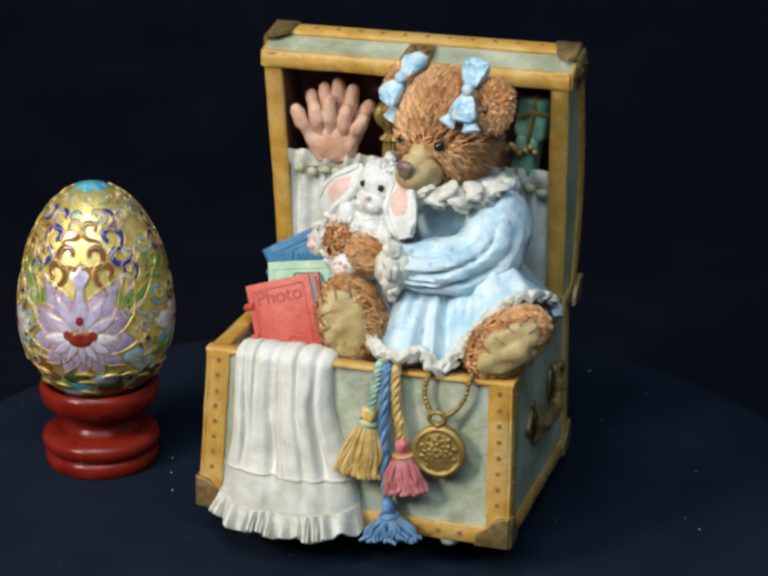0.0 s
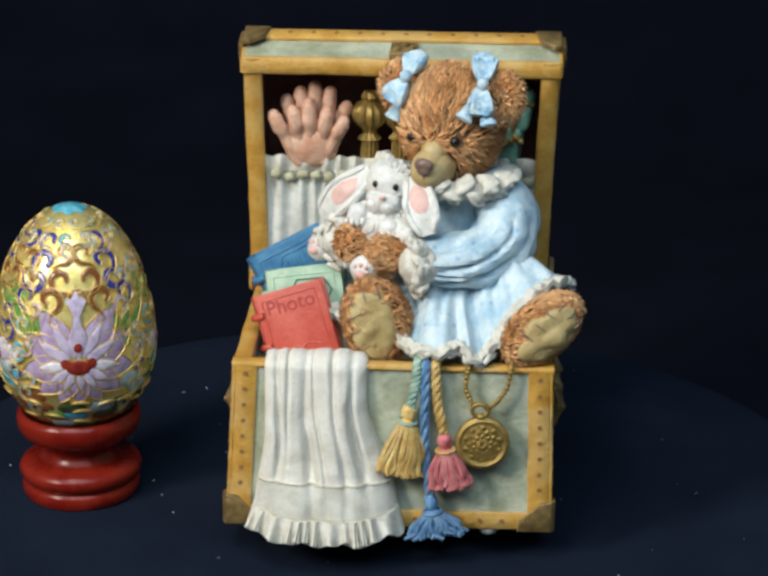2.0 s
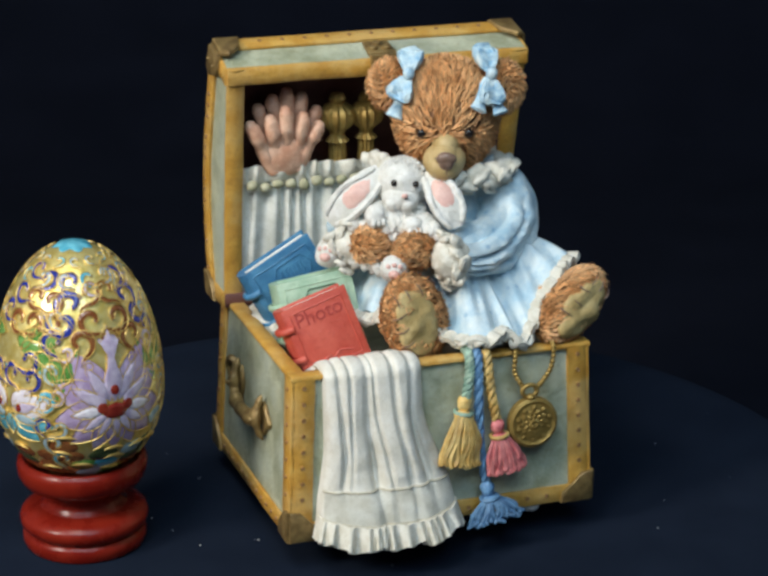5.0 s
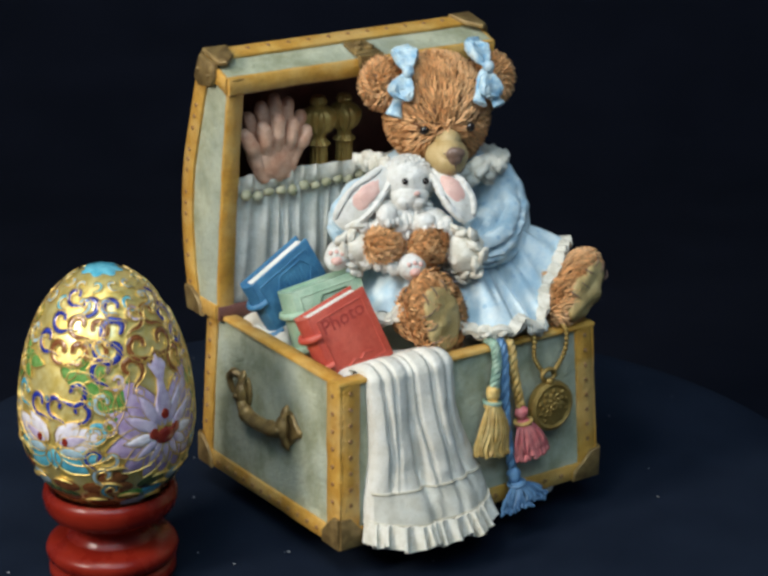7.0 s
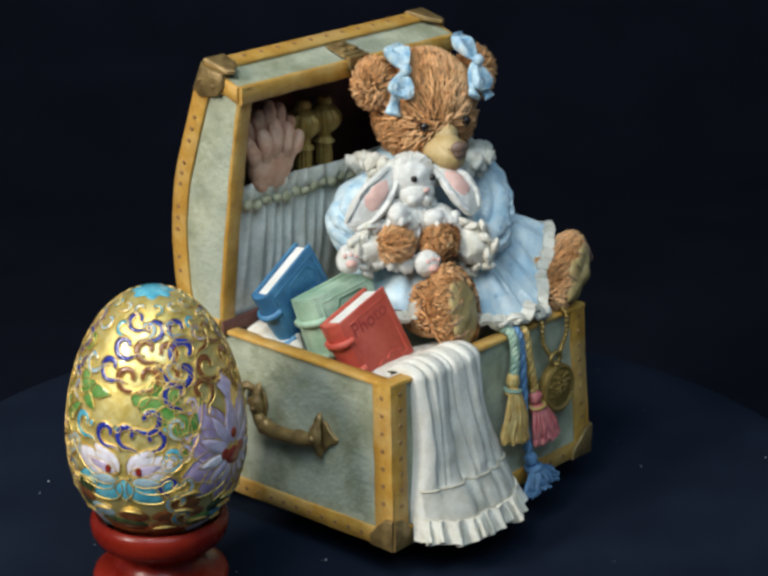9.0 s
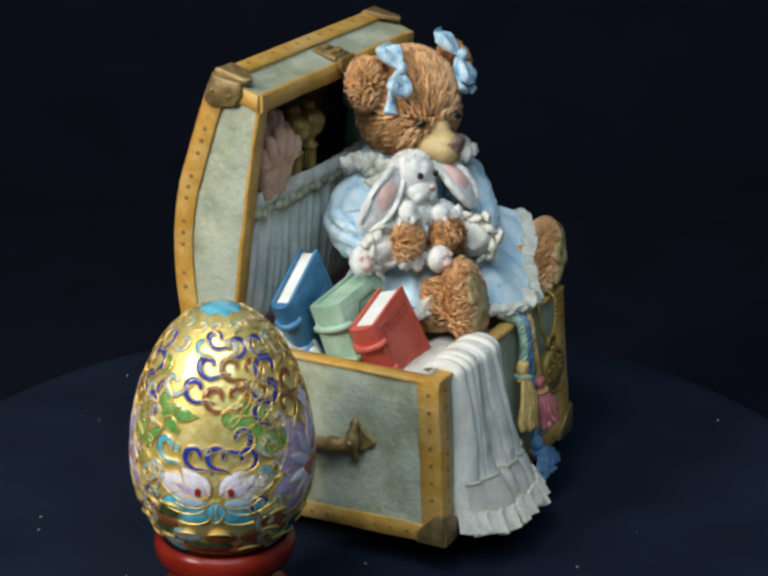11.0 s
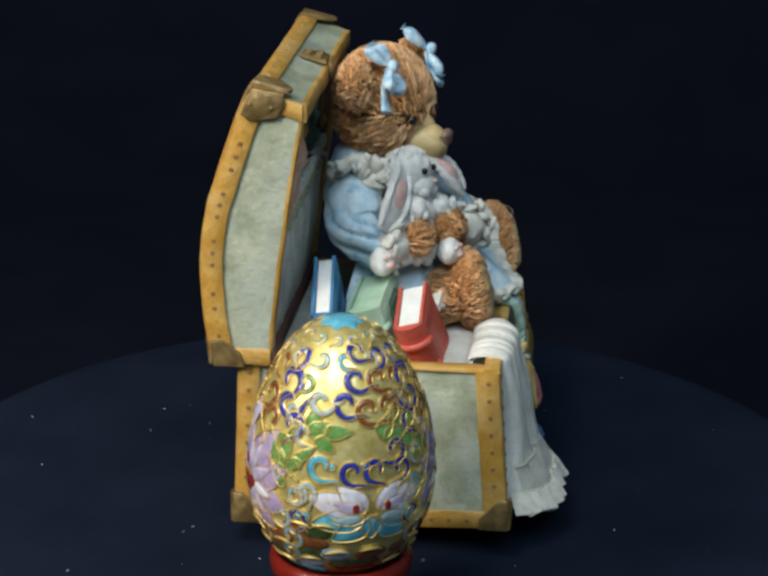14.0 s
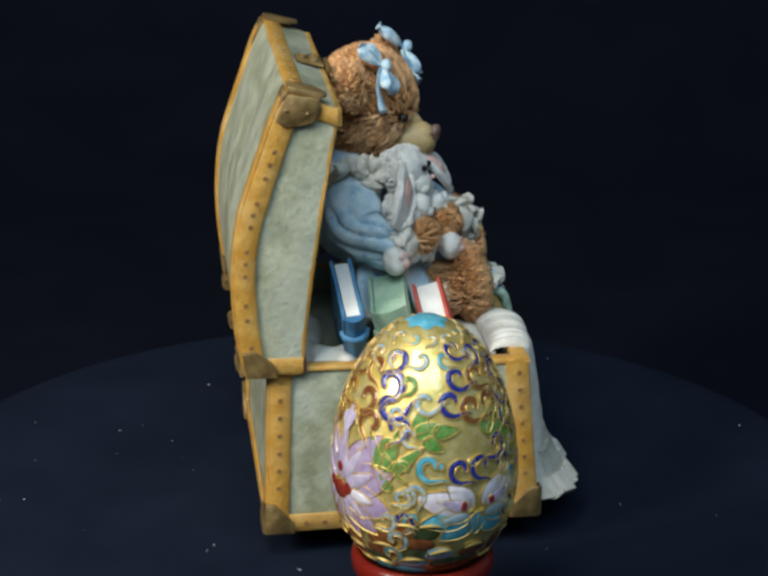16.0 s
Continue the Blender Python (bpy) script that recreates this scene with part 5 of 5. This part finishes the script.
def front_trimmings(fig):
    tassel(fig, (17.6, -44.0, 19.6), (19.0, -46.5, 10.6), 17, [(16.6, -34, 57.5), (15.6, -39.6, 56.6), (15.4, -41.6, 46), (15.8, -42.6, 32), (17.4, -43.6, 21)], CORD_B, CORD_B, "blue tassel hanging low on the trunk front", 14)
    tassel(fig, (11.4, -41.6, 45.0), (8.4, -44.2, 28.0), 12.5, [(13.6, -34, 57.8), (13.2, -39.2, 57), (12.8, -41.0, 52), (11.4, -41.8, 45)], CORD_G, CORD_Y, "gold tassel on a green cord", 9)
    tassel(fig, (20.8, -42.2, 37.2), (22.6, -45.0, 24.6), 12, [(18.4, -34, 57.8), (18.2, -39.4, 57), (18.8, -41.4, 48), (20.6, -42.2, 38.5)], CORD_Y, TAS_R, "rose-red tassel on a gold cord", 11)
    g = Geo()
    R = frame_of((1, 0, 0), (0, -1, 0.08))
    lathe(g, [(7.0, -1.6), (7.4, -0.4), (7.2, 1.0), (6.3, 1.5), (5.6, 1.0), (5.2, 1.0), (3.4, 1.7), (0.2, 2.0)], 48, (31.2, -42.6, 36.4), R)
    h = Geo()
    for k in range(40):
        ring, i = divmod(k, 10)
        a, r = 2 * math.pi * (i + 0.5 * (ring % 2)) / 10, (1.0, 2.3, 3.5, 4.7)[ring]
        blob(h, (31.2 + r * math.cos(a), -44.5 + 0.12 * r, 36.4 + r * math.sin(a)), (0.9, 0.5, 0.5 + 0.06 * r), turn(0, -math.degrees(a), 0), 1)
    lk = part("locket", g, BRASS, fig, "round antique brass locket with embossed lid")
    tagged(part("embossing", h, BRASS, lk), kind="stuff")
    h = Geo()
    tube(h, [V(30.4, -42.2, 45.6) + V(2.3 * math.cos(a), 0, 1.7 * math.sin(a)) for a in np.linspace(0, 5.9, 16)], 0.65, 8, closed=True)
    blob(h, (30.6, -42.4, 43.8), (1.4, 1.3, 1.0), None, 2)
    part("bail", h, BRASS, lk, "small brass ring")
    h = Geo()
    for pts in ([(27.6, -35, 57.6), (27.0, -39.3, 56.6), (26.4, -40.6, 51), (28.6, -41.8, 46.6)], [(38.6, -35, 57.8), (38.4, -39.3, 56.6), (37.4, -40.6, 51.5), (34.6, -41.2, 47.6), (32.2, -42, 46)]):
        for p in spline(pts, 15 if len(pts) == 4 else 17):
            blob(h, p, (0.72, 0.72, 0.85), None, 2)
    part("chain", h, BRASS, lk, "beaded brass chain")


def figurine():
    fig = thing("bear_figurine", "painted resin figurine of a teddy bear in an open trunk", "figurine")
    trunk_base(fig)
    trunk_lid(fig)
    lid_contents(fig)
    bear_head(fig)
    bear_body(fig)
    rabbit(fig)
    books(fig)
    drape(fig)
    front_trimmings(fig)
    return fig


# ---- the cloisonne egg and its stand ----
EGG = V(-86.4, 7.5, 0.0)
ZC, RT, RB, RE = 47.5, 40.5, 27.0, 22.95


def egg_pt(az, ph, lift=0.0):
    """A point of the egg by azimuth and latitude (radians)."""
    s, c = math.sin(ph), math.cos(ph)
    a = RT if s > 0 else RB
    p = V(RE * c * math.cos(az), RE * c * math.sin(az), a * s)
    n = unit(V(p[0] / RE ** 2, p[1] / RE ** 2, p[2] / a ** 2))
    return p + V(0, 0, ZC) + n * lift, n


def egg_map(az0, z0):
    """Maps flat motif coordinates (mm to the right, mm up) on to the egg round (az0, z0)."""
    s = (z0 - ZC) / (RT if z0 > ZC else RB)
    ph0 = math.asin(max(-0.98, min(0.98, s)))

    def at(p, q, lift):
        ph = ph0
        for _ in range(8):
            a = RT if ph > 0 else RB
            ph += q / 8 / math.hypot(RE * math.sin(ph), a * math.cos(ph))
        ph = max(-1.45, min(1.5, ph))
        return egg_pt(az0 + p / max(RE * math.cos(ph), 2.0), ph, lift)
    return at


def wire(g, at, pts, closed, mat):
    P = [at(p, q, 0.30) for p, q in pts]
    tube(g, [a for a, _ in P], 0.17, 5, closed=closed, up=np.array([n for _, n in P]), mat=mat)


def cell(parent, name, at, outline, mats, label="", lift=0.28, wired=True):
    """An enamel cell: a closed outline filled with enamel, a gold wire round it."""
    g = Geo()
    c = np.mean(outline, 0)
    k = len(outline)
    v = [at(*c, lift + 0.12)[0]]
    for s in (0.4, 0.75, 1.0):
        v += [at(*(c + (np.array(o) - c) * s), lift if s < 1 else 0.05)[0] for o in outline]
    f = [(0, 1 + j, 1 + (j + 1) % k) for j in range(k)]
    for r in (0, 1):
        f += [(1 + r * k + j, 1 + r * k + (j + 1) % k, 1 + (r + 1) * k + (j + 1) % k, 1 + (r + 1) * k + j) for j in range(k)]
    g.add(v, f, 0)
    if wired:
        wire(g, at, outline, True, 1)
    return part(name, g, [mats, WIRE], parent, label)


def curl(parent, at, size, rot, flip, mat, turns=0.85):
    """A comma-shaped scroll of enamel between gold wires."""
    pts, wid = [(-size * 1.05, -size * 1.5), (-size * 0.75, -size * 1.22), (-size * 0.38, -size * 1.05)], [0.1 * size, 0.22 * size, 0.28 * size]
    for i in range(22):
        s = i / 21
        a = -0.5 * math.pi + turns * 2 * math.pi * s
        r = size * (1.0 - 0.62 * s)
        pts.append((r * math.cos(a) * 0.95, r * math.sin(a) + size * 0.1 * s))
        wid.append(size * (0.38 + 0.18 * math.sin(math.pi * min(1, s * 1.1))))
    pts = np.array(pts) * V(flip, 1)
    cr, sr = math.cos(rot), math.sin(rot)
    pts = pts @ np.array([[cr, sr], [-sr, cr]])
    t = unit_rows(np.gradient(pts, axis=0))
    nrm = np.stack([-t[:, 1], t[:, 0]], 1)
    L, Rr = pts + nrm * np.array(wid)[:, None] * 0.5, pts - nrm * np.array(wid)[:, None] * 0.5
    g = Geo()
    v, k = [], 5
    for a, b in zip(L, Rr):
        for s, h in ((0, 0.02), (0.2, 0.30), (0.5, 0.38), (0.8, 0.30), (1, 0.02)):
            v.append(at(*lerp(a, b, s), h)[0])
    f = [(i * k + j, i * k + j + 1, (i + 1) * k + j + 1, (i + 1) * k + j) for i in range(24) for j in range(k - 1)]
    g.add(v, f, 0)
    wire(g, at, list(map(tuple, L)) + list(map(tuple, Rr[::-1])), True, 1)
    return part("scroll", g, [mat, WIRE], parent)


def petal(base, way, length, width, tipness=0.6, n=16):
    """Outline of a petal from base along the angle `way`."""
    out = []
    for i in range(n):
        s = i / n * 2
        k = s if s <= 1 else 2 - s
        w = width / 2 * math.sin(math.pi * k ** tipness) ** 0.8 * (1 if s <= 1 else -1)
        out.append((k * length, w))
    c, s_ = math.cos(way), math.sin(way)
    return [(base[0] + a * c - b * s_, base[1] + a * s_ + b * c) for a, b in out]


def ellipse(cx, cy, rx, ry, n=14):
    return [(cx + rx * math.cos(2 * math.pi * k / n), cy + ry * math.sin(2 * math.pi * k / n)) for k in range(n)]


def lotus(parent, az, z, pal, scale, label):
    """A spread lotus: fanned petals, a red heart, a vase-shaped bud above."""
    at = egg_map(az, z)
    top = cell(parent, "lotus", at, ellipse(0, -1.0, 4.2 * scale, 2.6 * scale, 18), CRIMSON, label, lift=0.62)
    order = [(-90, 12.0, 6.0), (-66, 12.6, 6.2), (-40, 14.0, 7.4), (-10, 15.2, 8.6), (26, 17.0, 9.0), (56, 19.0, 8.6)]
    for i, (deg, L, wd) in enumerate(order):
        for sx in (-1, 1) if deg > -90 else (1,):
            w = radians(deg if sx > 0 else 180 - deg)
            b = (1.6 * math.cos(w) * scale, 1.2 * math.sin(w) * scale)
            cell(top, "petal", at, petal(b, w, L * scale, wd * scale, 0.85), pal[0], lift=0.24 + 0.03 * i)
            cell(top, "petal", at, petal((b[0] * 1.3, b[1] * 1.3), w + 0.08 * sx, L * 0.66 * scale, wd * 0.42 * scale, 0.8), WHITE_E if i == 3 else pal[1], lift=0.42 + 0.03 * i)
    for sx in (-1, 1):
        cell(top, "petal", at, petal((sx * 2.2 * scale, 0.4), math.pi / 2 - sx * 0.85, 7.5 * scale, 3.6 * scale), pal[1], lift=0.64)
        cell(top, "heart_lobe", at, ellipse(sx * 3.6 * scale, 0.4 * scale, 1.7 * scale, 1.9 * scale), CRIMSON, lift=0.72)
    vase = [(0, 0.6), (2.4, 2.4), (3.3, 5.2), (2.7, 8.2), (1.5, 11.2), (1.0, 15.0), (1.7, 17.8), (3.2, 19.2), (1.4, 19.8), (0, 22.6), (-1.4, 19.8), (-3.2, 19.2), (-1.7, 17.8), (-1.0, 15.0), (-1.5, 11.2), (-2.7, 8.2), (-3.3, 5.2), (-2.4, 2.4)]
    cell(top, "bud", at, vase, PALE, lift=0.70)
    cell(top, "bud_eye", at, ellipse(0, 5.0, 1.5, 1.7), CRIMSON, lift=0.86)


def water_lily(parent, az, z):
    """Two white wings over turquoise lobes, a gold gap between them, a red eye on each wing."""
    at = egg_map(az, z)
    top = cell(parent, "lotus", at, petal((0, -1.2), -math.pi / 2, 6.5, 5.0, 0.8), TURQ, "white and turquoise enamel water lily with red eyes", lift=0.25)
    for sx in (-1, 1):
        def way(a):
            return a if sx > 0 else math.pi - a
        for i, (bx, by, a, L, w, mat) in enumerate(((0.6, -2.4, -0.55, 10.5, 6.8, TURQ), (1.0, -1.4, -0.12, 14.0, 6.6, TURQ), (1.4, -0.2, 0.28, 15.5, 6.8, WHITE_E), (1.0, 0.4, 0.72, 10.0, 5.4, WHITE_E), (1.6, -1.6, -0.1, 8.5, 3.0, HAZE), (1.6, 0.0, 0.3, 9.5, 3.0, PALE))):
            cell(top, "petal", at, petal((sx * bx, by), way(a), L, w, 0.75), mat, lift=0.26 + 0.05 * i)
        cell(top, "petal_eye", at, ellipse(sx * 4.0, 1.0, 1.0, 1.3, 12), CRIMSON, "red enamel eye", lift=0.72)


def egg():
    eg = thing("cloisonne_egg", "gilt cloisonne egg with enamel lotus flowers, standing in its cup", "ornamental egg")
    g = Geo()
    prof = []
    for i in range(61):
        ph = lerp(-1.5, 1.5, i / 60)
        p, _ = egg_pt(0, ph)
        prof.append((p[0], p[2]))
    lathe(g, prof, 96)
    part("egg_body", g, GOLD, eg, "hammered gilt shell")
    g = Geo()
    ring = [(4.9 + 0.6 * math.sin(7 * a)) for a in np.linspace(0, 2 * math.pi, 73)[:-1]]
    v, f = [V(0, 0, ZC + RT + 0.5)], []
    for s in (0.4, 0.75, 1.0):
        for j, r in enumerate(ring):
            a = 2 * math.pi * j / 72
            ph = math.acos(min(1, r * s / RE))
            v.append(egg_pt(a, ph, 0.45 if s < 1 else 0.05)[0])
    f += [(0, 1 + j, 1 + (j + 1) % 72) for j in range(72)]
    for r in (0, 1):
        f += [(1 + r * 72 + j, 1 + r * 72 + (j + 1) % 72, 1 + (r + 1) * 72 + (j + 1) % 72, 1 + (r + 1) * 72 + j) for j in range(72)]
    g.add(v, f)
    part("cap", g, TURQ, eg, "turquoise enamel cap")
    R_ = radians
    lilacs, blues = (R_(-83), R_(-255)), (R_(-160), R_(14))
    for az in lilacs:
        lotus(eg, az, 48.5, (LILAC, PALE), 1.0, "lilac and white enamel lotus with a crimson heart")
        for p, q, s, rot, fl in ((-3.2, 2.6, 2.3, 0.2, -1), (3.2, 2.6, 2.3, -0.2, 1), (-5.6, -1.6, 2.3, 0.6, 1), (5.6, -1.6, 2.3, -0.6, -1), (-2.6, 8.2, 2.0, 0, 1), (2.6, 8.2, 2.0, 0, -1), (0.2, -1.0, 1.6, 1.6, 1)):
            curl(eg, egg_map(az + 1.25 * p / 19.5, 68.5 + 1.2 * q), s * 1.5, rot, fl, RUST)
        for sx in (-1, 1):
            for k, (p, q, L, w, way) in enumerate(((13.5, 8, 10, 3.6, 1.35), (14.5, 9, 9, 3.2, 0.75), (13, 9, 8.5, 3.0, 1.95), (15.5, 5, 6, 2.8, 2.3))):
                wy = way if sx > 0 else math.pi - way
                cell(eg, "leaf", egg_map(az + sx * p / 22.0, 46.5 + q), petal((0, 0), wy, L * 1.3, w * 1.0), LEAF)
            cell(eg, "dot", egg_map(az + sx * 6.2 / 22, 60.5), [(1.05 * math.cos(a), 1.05 * math.sin(a)) for a in np.linspace(0, 5.6, 10)], TURQ)
            for p, q, s, rot, fl in ((8.5, 76, 2.6, 0.4, 1), (11.5, 71.5, 2.5, 1.4, -1), (6.4, 81, 2.0, 0.0, 1), (14.5, 67, 2.2, 0.2, 1)):
                curl(eg, egg_map(az + sx * p / (RE * math.sqrt(max(0.05, 1 - ((q - ZC) / RT) ** 2))), q), s * 1.5, rot * sx, fl * sx, COBALT)
            for p, q, s, mat in ((19, 44, 2.3, COBALT), (18.5, 50, 2.0, HAZE), (17, 38.5, 2.4, HAZE), (15, 33.5, 2.2, TURQ)):
                curl(eg, egg_map(az + sx * p / 22.5, q), s * 1.2, 0.5 * sx, sx, mat)
    for az in blues:
        water_lily(eg, az, 46.8)
        for p, q, sz, rot, fl, mat in ((0.2, 83.0, 2.2, 0.3, -1, COBALT), (4.8, 81.4, 2.4, -0.3, 1, COBALT), (-1.4, 77.6, 2.6, 0.6, -1, COBALT), (-4.6, 72.6, 2.7, 0.4, -1, COBALT), (-10.5, 73, 2.5, 1.0, -1, HAZE),
                                       (4.0, 77.2, 2.6, 0.2, -1, RUST), (9.0, 76.4, 2.6, -0.2, 1, RUST), (0.4, 70.8, 2.7, 0.2, -1, RUST), (5.4, 71.0, 2.7, -0.2, 1, RUST), (10.4, 71.8, 2.4, -0.6, 1, RUST),
                                       (-4.6, 56.8, 2.6, 0.2, -1, COBALT), (1.0, 57.0, 2.6, 0.0, -1, COBALT), (6.4, 61.0, 2.8, -0.5, 1, COBALT), (8.0, 56.4, 2.4, 0.2, 1, COBALT), (-12, 58, 2.8, 0.3, -1, TURQ), (-16, 51.5, 2.2, 0.8, 1, HAZE), (12, 51, 2.6, -0.3, 1, TURQ)):
            rr = RE * math.sqrt(max(0.05, 1 - ((q - ZC) / (RT if q > ZC else RB)) ** 2))
            curl(eg, egg_map(az + p / rr, q), sz * 1.2, rot, fl, mat)
        for p, q, L, w, way in ((-15, 65.5, 6.5, 3.6, 0.5), (-14, 66, 6.5, 3.4, 1.5), (-11, 66.5, 6.5, 3.2, 0.0), (-13, 65, 5.5, 3.0, -0.6), (2.5, 64.5, 7.0, 3.6, 0.9), (3.5, 64, 7.5, 3.8, 0.2), (7, 66, 6.5, 3.4, 1.3), (9, 65.5, 7.0, 3.6, 0.5), (8, 63.5, 6.5, 3.2, -0.5)):
            cell(eg, "leaf", egg_map(az + p / 21.0, q), petal((0, 0), way, L * 1.05, w * 1.2), LEAF)
        for p in (-1.5, -9, 10):
            cell(eg, "dot", egg_map(az + p / 21, 58.5), ellipse(0, 0, 0.95, 0.95, 10), TURQ)
    fill = random.Random(21)
    # waves of enamel between heavy gold wires round the foot
    for row, (z, n) in enumerate(((40.8, 17), (37.4, 17), (34.0, 16), (30.6, 15), (27.4, 14))):
        for k in range(n):
            az = 2 * math.pi * (k + 0.5 * (row % 2) + 0.2 * math.sin(k * 2.1)) / n
            if any(abs((az - l + math.pi) % (2 * math.pi) - math.pi) < 0.5 for l in lilacs) and row < 2:
                continue
            if any(abs((az - l + math.pi) % (2 * math.pi) - math.pi) < 0.52 for l in blues) and row < 2:
                continue
            at = egg_map(az, z)
            tone = math.sin(az * 3 + row * 0.9) + 0.6 * math.sin(k * 3.7)
            wave = cell(eg, "wave", at, [(4.2 * math.cos(a), 2.5 * math.sin(a) * (1 if math.sin(a) > 0 else 0.9)) for a in np.linspace(0, 5.85, 14)], RUST if tone > 0.3 else OLIVE if tone > -0.4 else LEAF if tone > -0.8 else TURQ if tone > -1.1 else HAZE, wired=False)
            if fill.random() < 0.3:
                continue
            at = egg_map(az + fill.uniform(-0.12, 0.12), z + fill.uniform(-1.3, 1.3))
            g = Geo()
            tube(g, [at(4.2 * math.cos(a), 2.6 * math.sin(a), 0.4)[0] for a in np.linspace(0.75, 2.3, 12) + fill.uniform(-0.4, 0.4)], [0.10 + 0.36 * math.sin(math.pi * i / 11) for i in range(12)], 7)
            part("gold_ridge", g, WIRE, wave)
    # small cloud scrolls between the motifs, near the crown
    for k in range(26):
        az = 2 * math.pi * k / 26 + 0.12
        z = (85.2, 81.5)[k % 2]
        curl(eg, egg_map(az, z), (1.5, 2.2)[k % 2], rng.uniform(-0.6, 0.6), rng.choice((-1, 1)), (HAZE, TURQ, HAZE)[k % 3], 0.7)
    # smaller scrolls fill the ground between the motifs
    kept = []
    for _ in range(900):
        az, z = fill.uniform(0, 6.283), fill.uniform(28, 83)
        rr = RE * math.sqrt(max(0.05, 1 - ((z - ZC) / (RT if z > ZC else RB)) ** 2))

        def away(c):
            return abs((az - c + math.pi) % (2 * math.pi) - math.pi) * rr
        if any(away(c) < 15 and 33 < z < 62 or away(c) < 11 and 61 < z < 79 for c in lilacs) or z < 43 or any(away(c) < 14.5 and 40 < z < 58 or away(c) < 11.5 and 58 < z < 84 for c in blues):
            continue
        if any(math.hypot(away(a), z - b) < 5.6 for a, b in kept):
            continue
        kept.append((az, z))
        curl(eg, egg_map(az, z), fill.uniform(2.1, 2.9), fill.uniform(-0.7, 0.7), fill.choice((-1, 1)), fill.choice((HAZE, HAZE, HAZE, TURQ, PALE, PALE, LEAF)), 0.8)
    st = thing("egg_stand", "turned red-lacquered wooden egg stand", "stand")
    g = Geo()
    cup = [(15.4, 0), (16.6, 0.4), (17.2, 1.8), (17.2, 3.4), (16.6, 4.6), (15.8, 5.1), (16.6, 5.6), (17.6, 6.8), (17.9, 8.4), (17.3, 10.0), (15.2, 11.0), (12.2, 11.9), (10.8, 13.2), (10.4, 15.2), (11.6, 17.2),
           (14.4, 18.4), (16.6, 19.4), (17.7, 21.4), (18.1, 24.0), (17.7, 25.9), (16.6, 26.6), (15.2, 26.2), (14.0, 24.4), (10, 21.6), (4, 20.4), (0.5, 20.2)]
    lathe(g, cup[:12] + [(0.5, 14.4)], 72)
    part("base", g, LACQUER, st)
    g = Geo()
    lathe(g, cup[11:16], 72)
    part("neck", g, LACQUER, st)
    g = Geo()
    lathe(g, cup[15:], 72)
    part("cup", g, LACQUER, st)
    return eg, st


def motions():
    """The turntable turns; all that stands on it turns along."""
    for ob, base in moving:
        walk(ob, [(t, pose(0, 0, 0, 0, 0, a) @ base) for t, a in TURN])


room()
plate_ob, riser_ob = turntable()
fig_ob = figurine()
egg_ob, stand_ob = egg()
EGG_AT = pose(EGG[0] * MM, EGG[1] * MM, 0)
moving = [(plate_ob, pose(0, 0, 0)), (riser_ob, pose(0, 0, 0, 0, 0, YAW)), (fig_ob, pose(0, 0, 0, 0, 0, YAW)), (egg_ob, EGG_AT), (stand_ob, EGG_AT)]
motions()
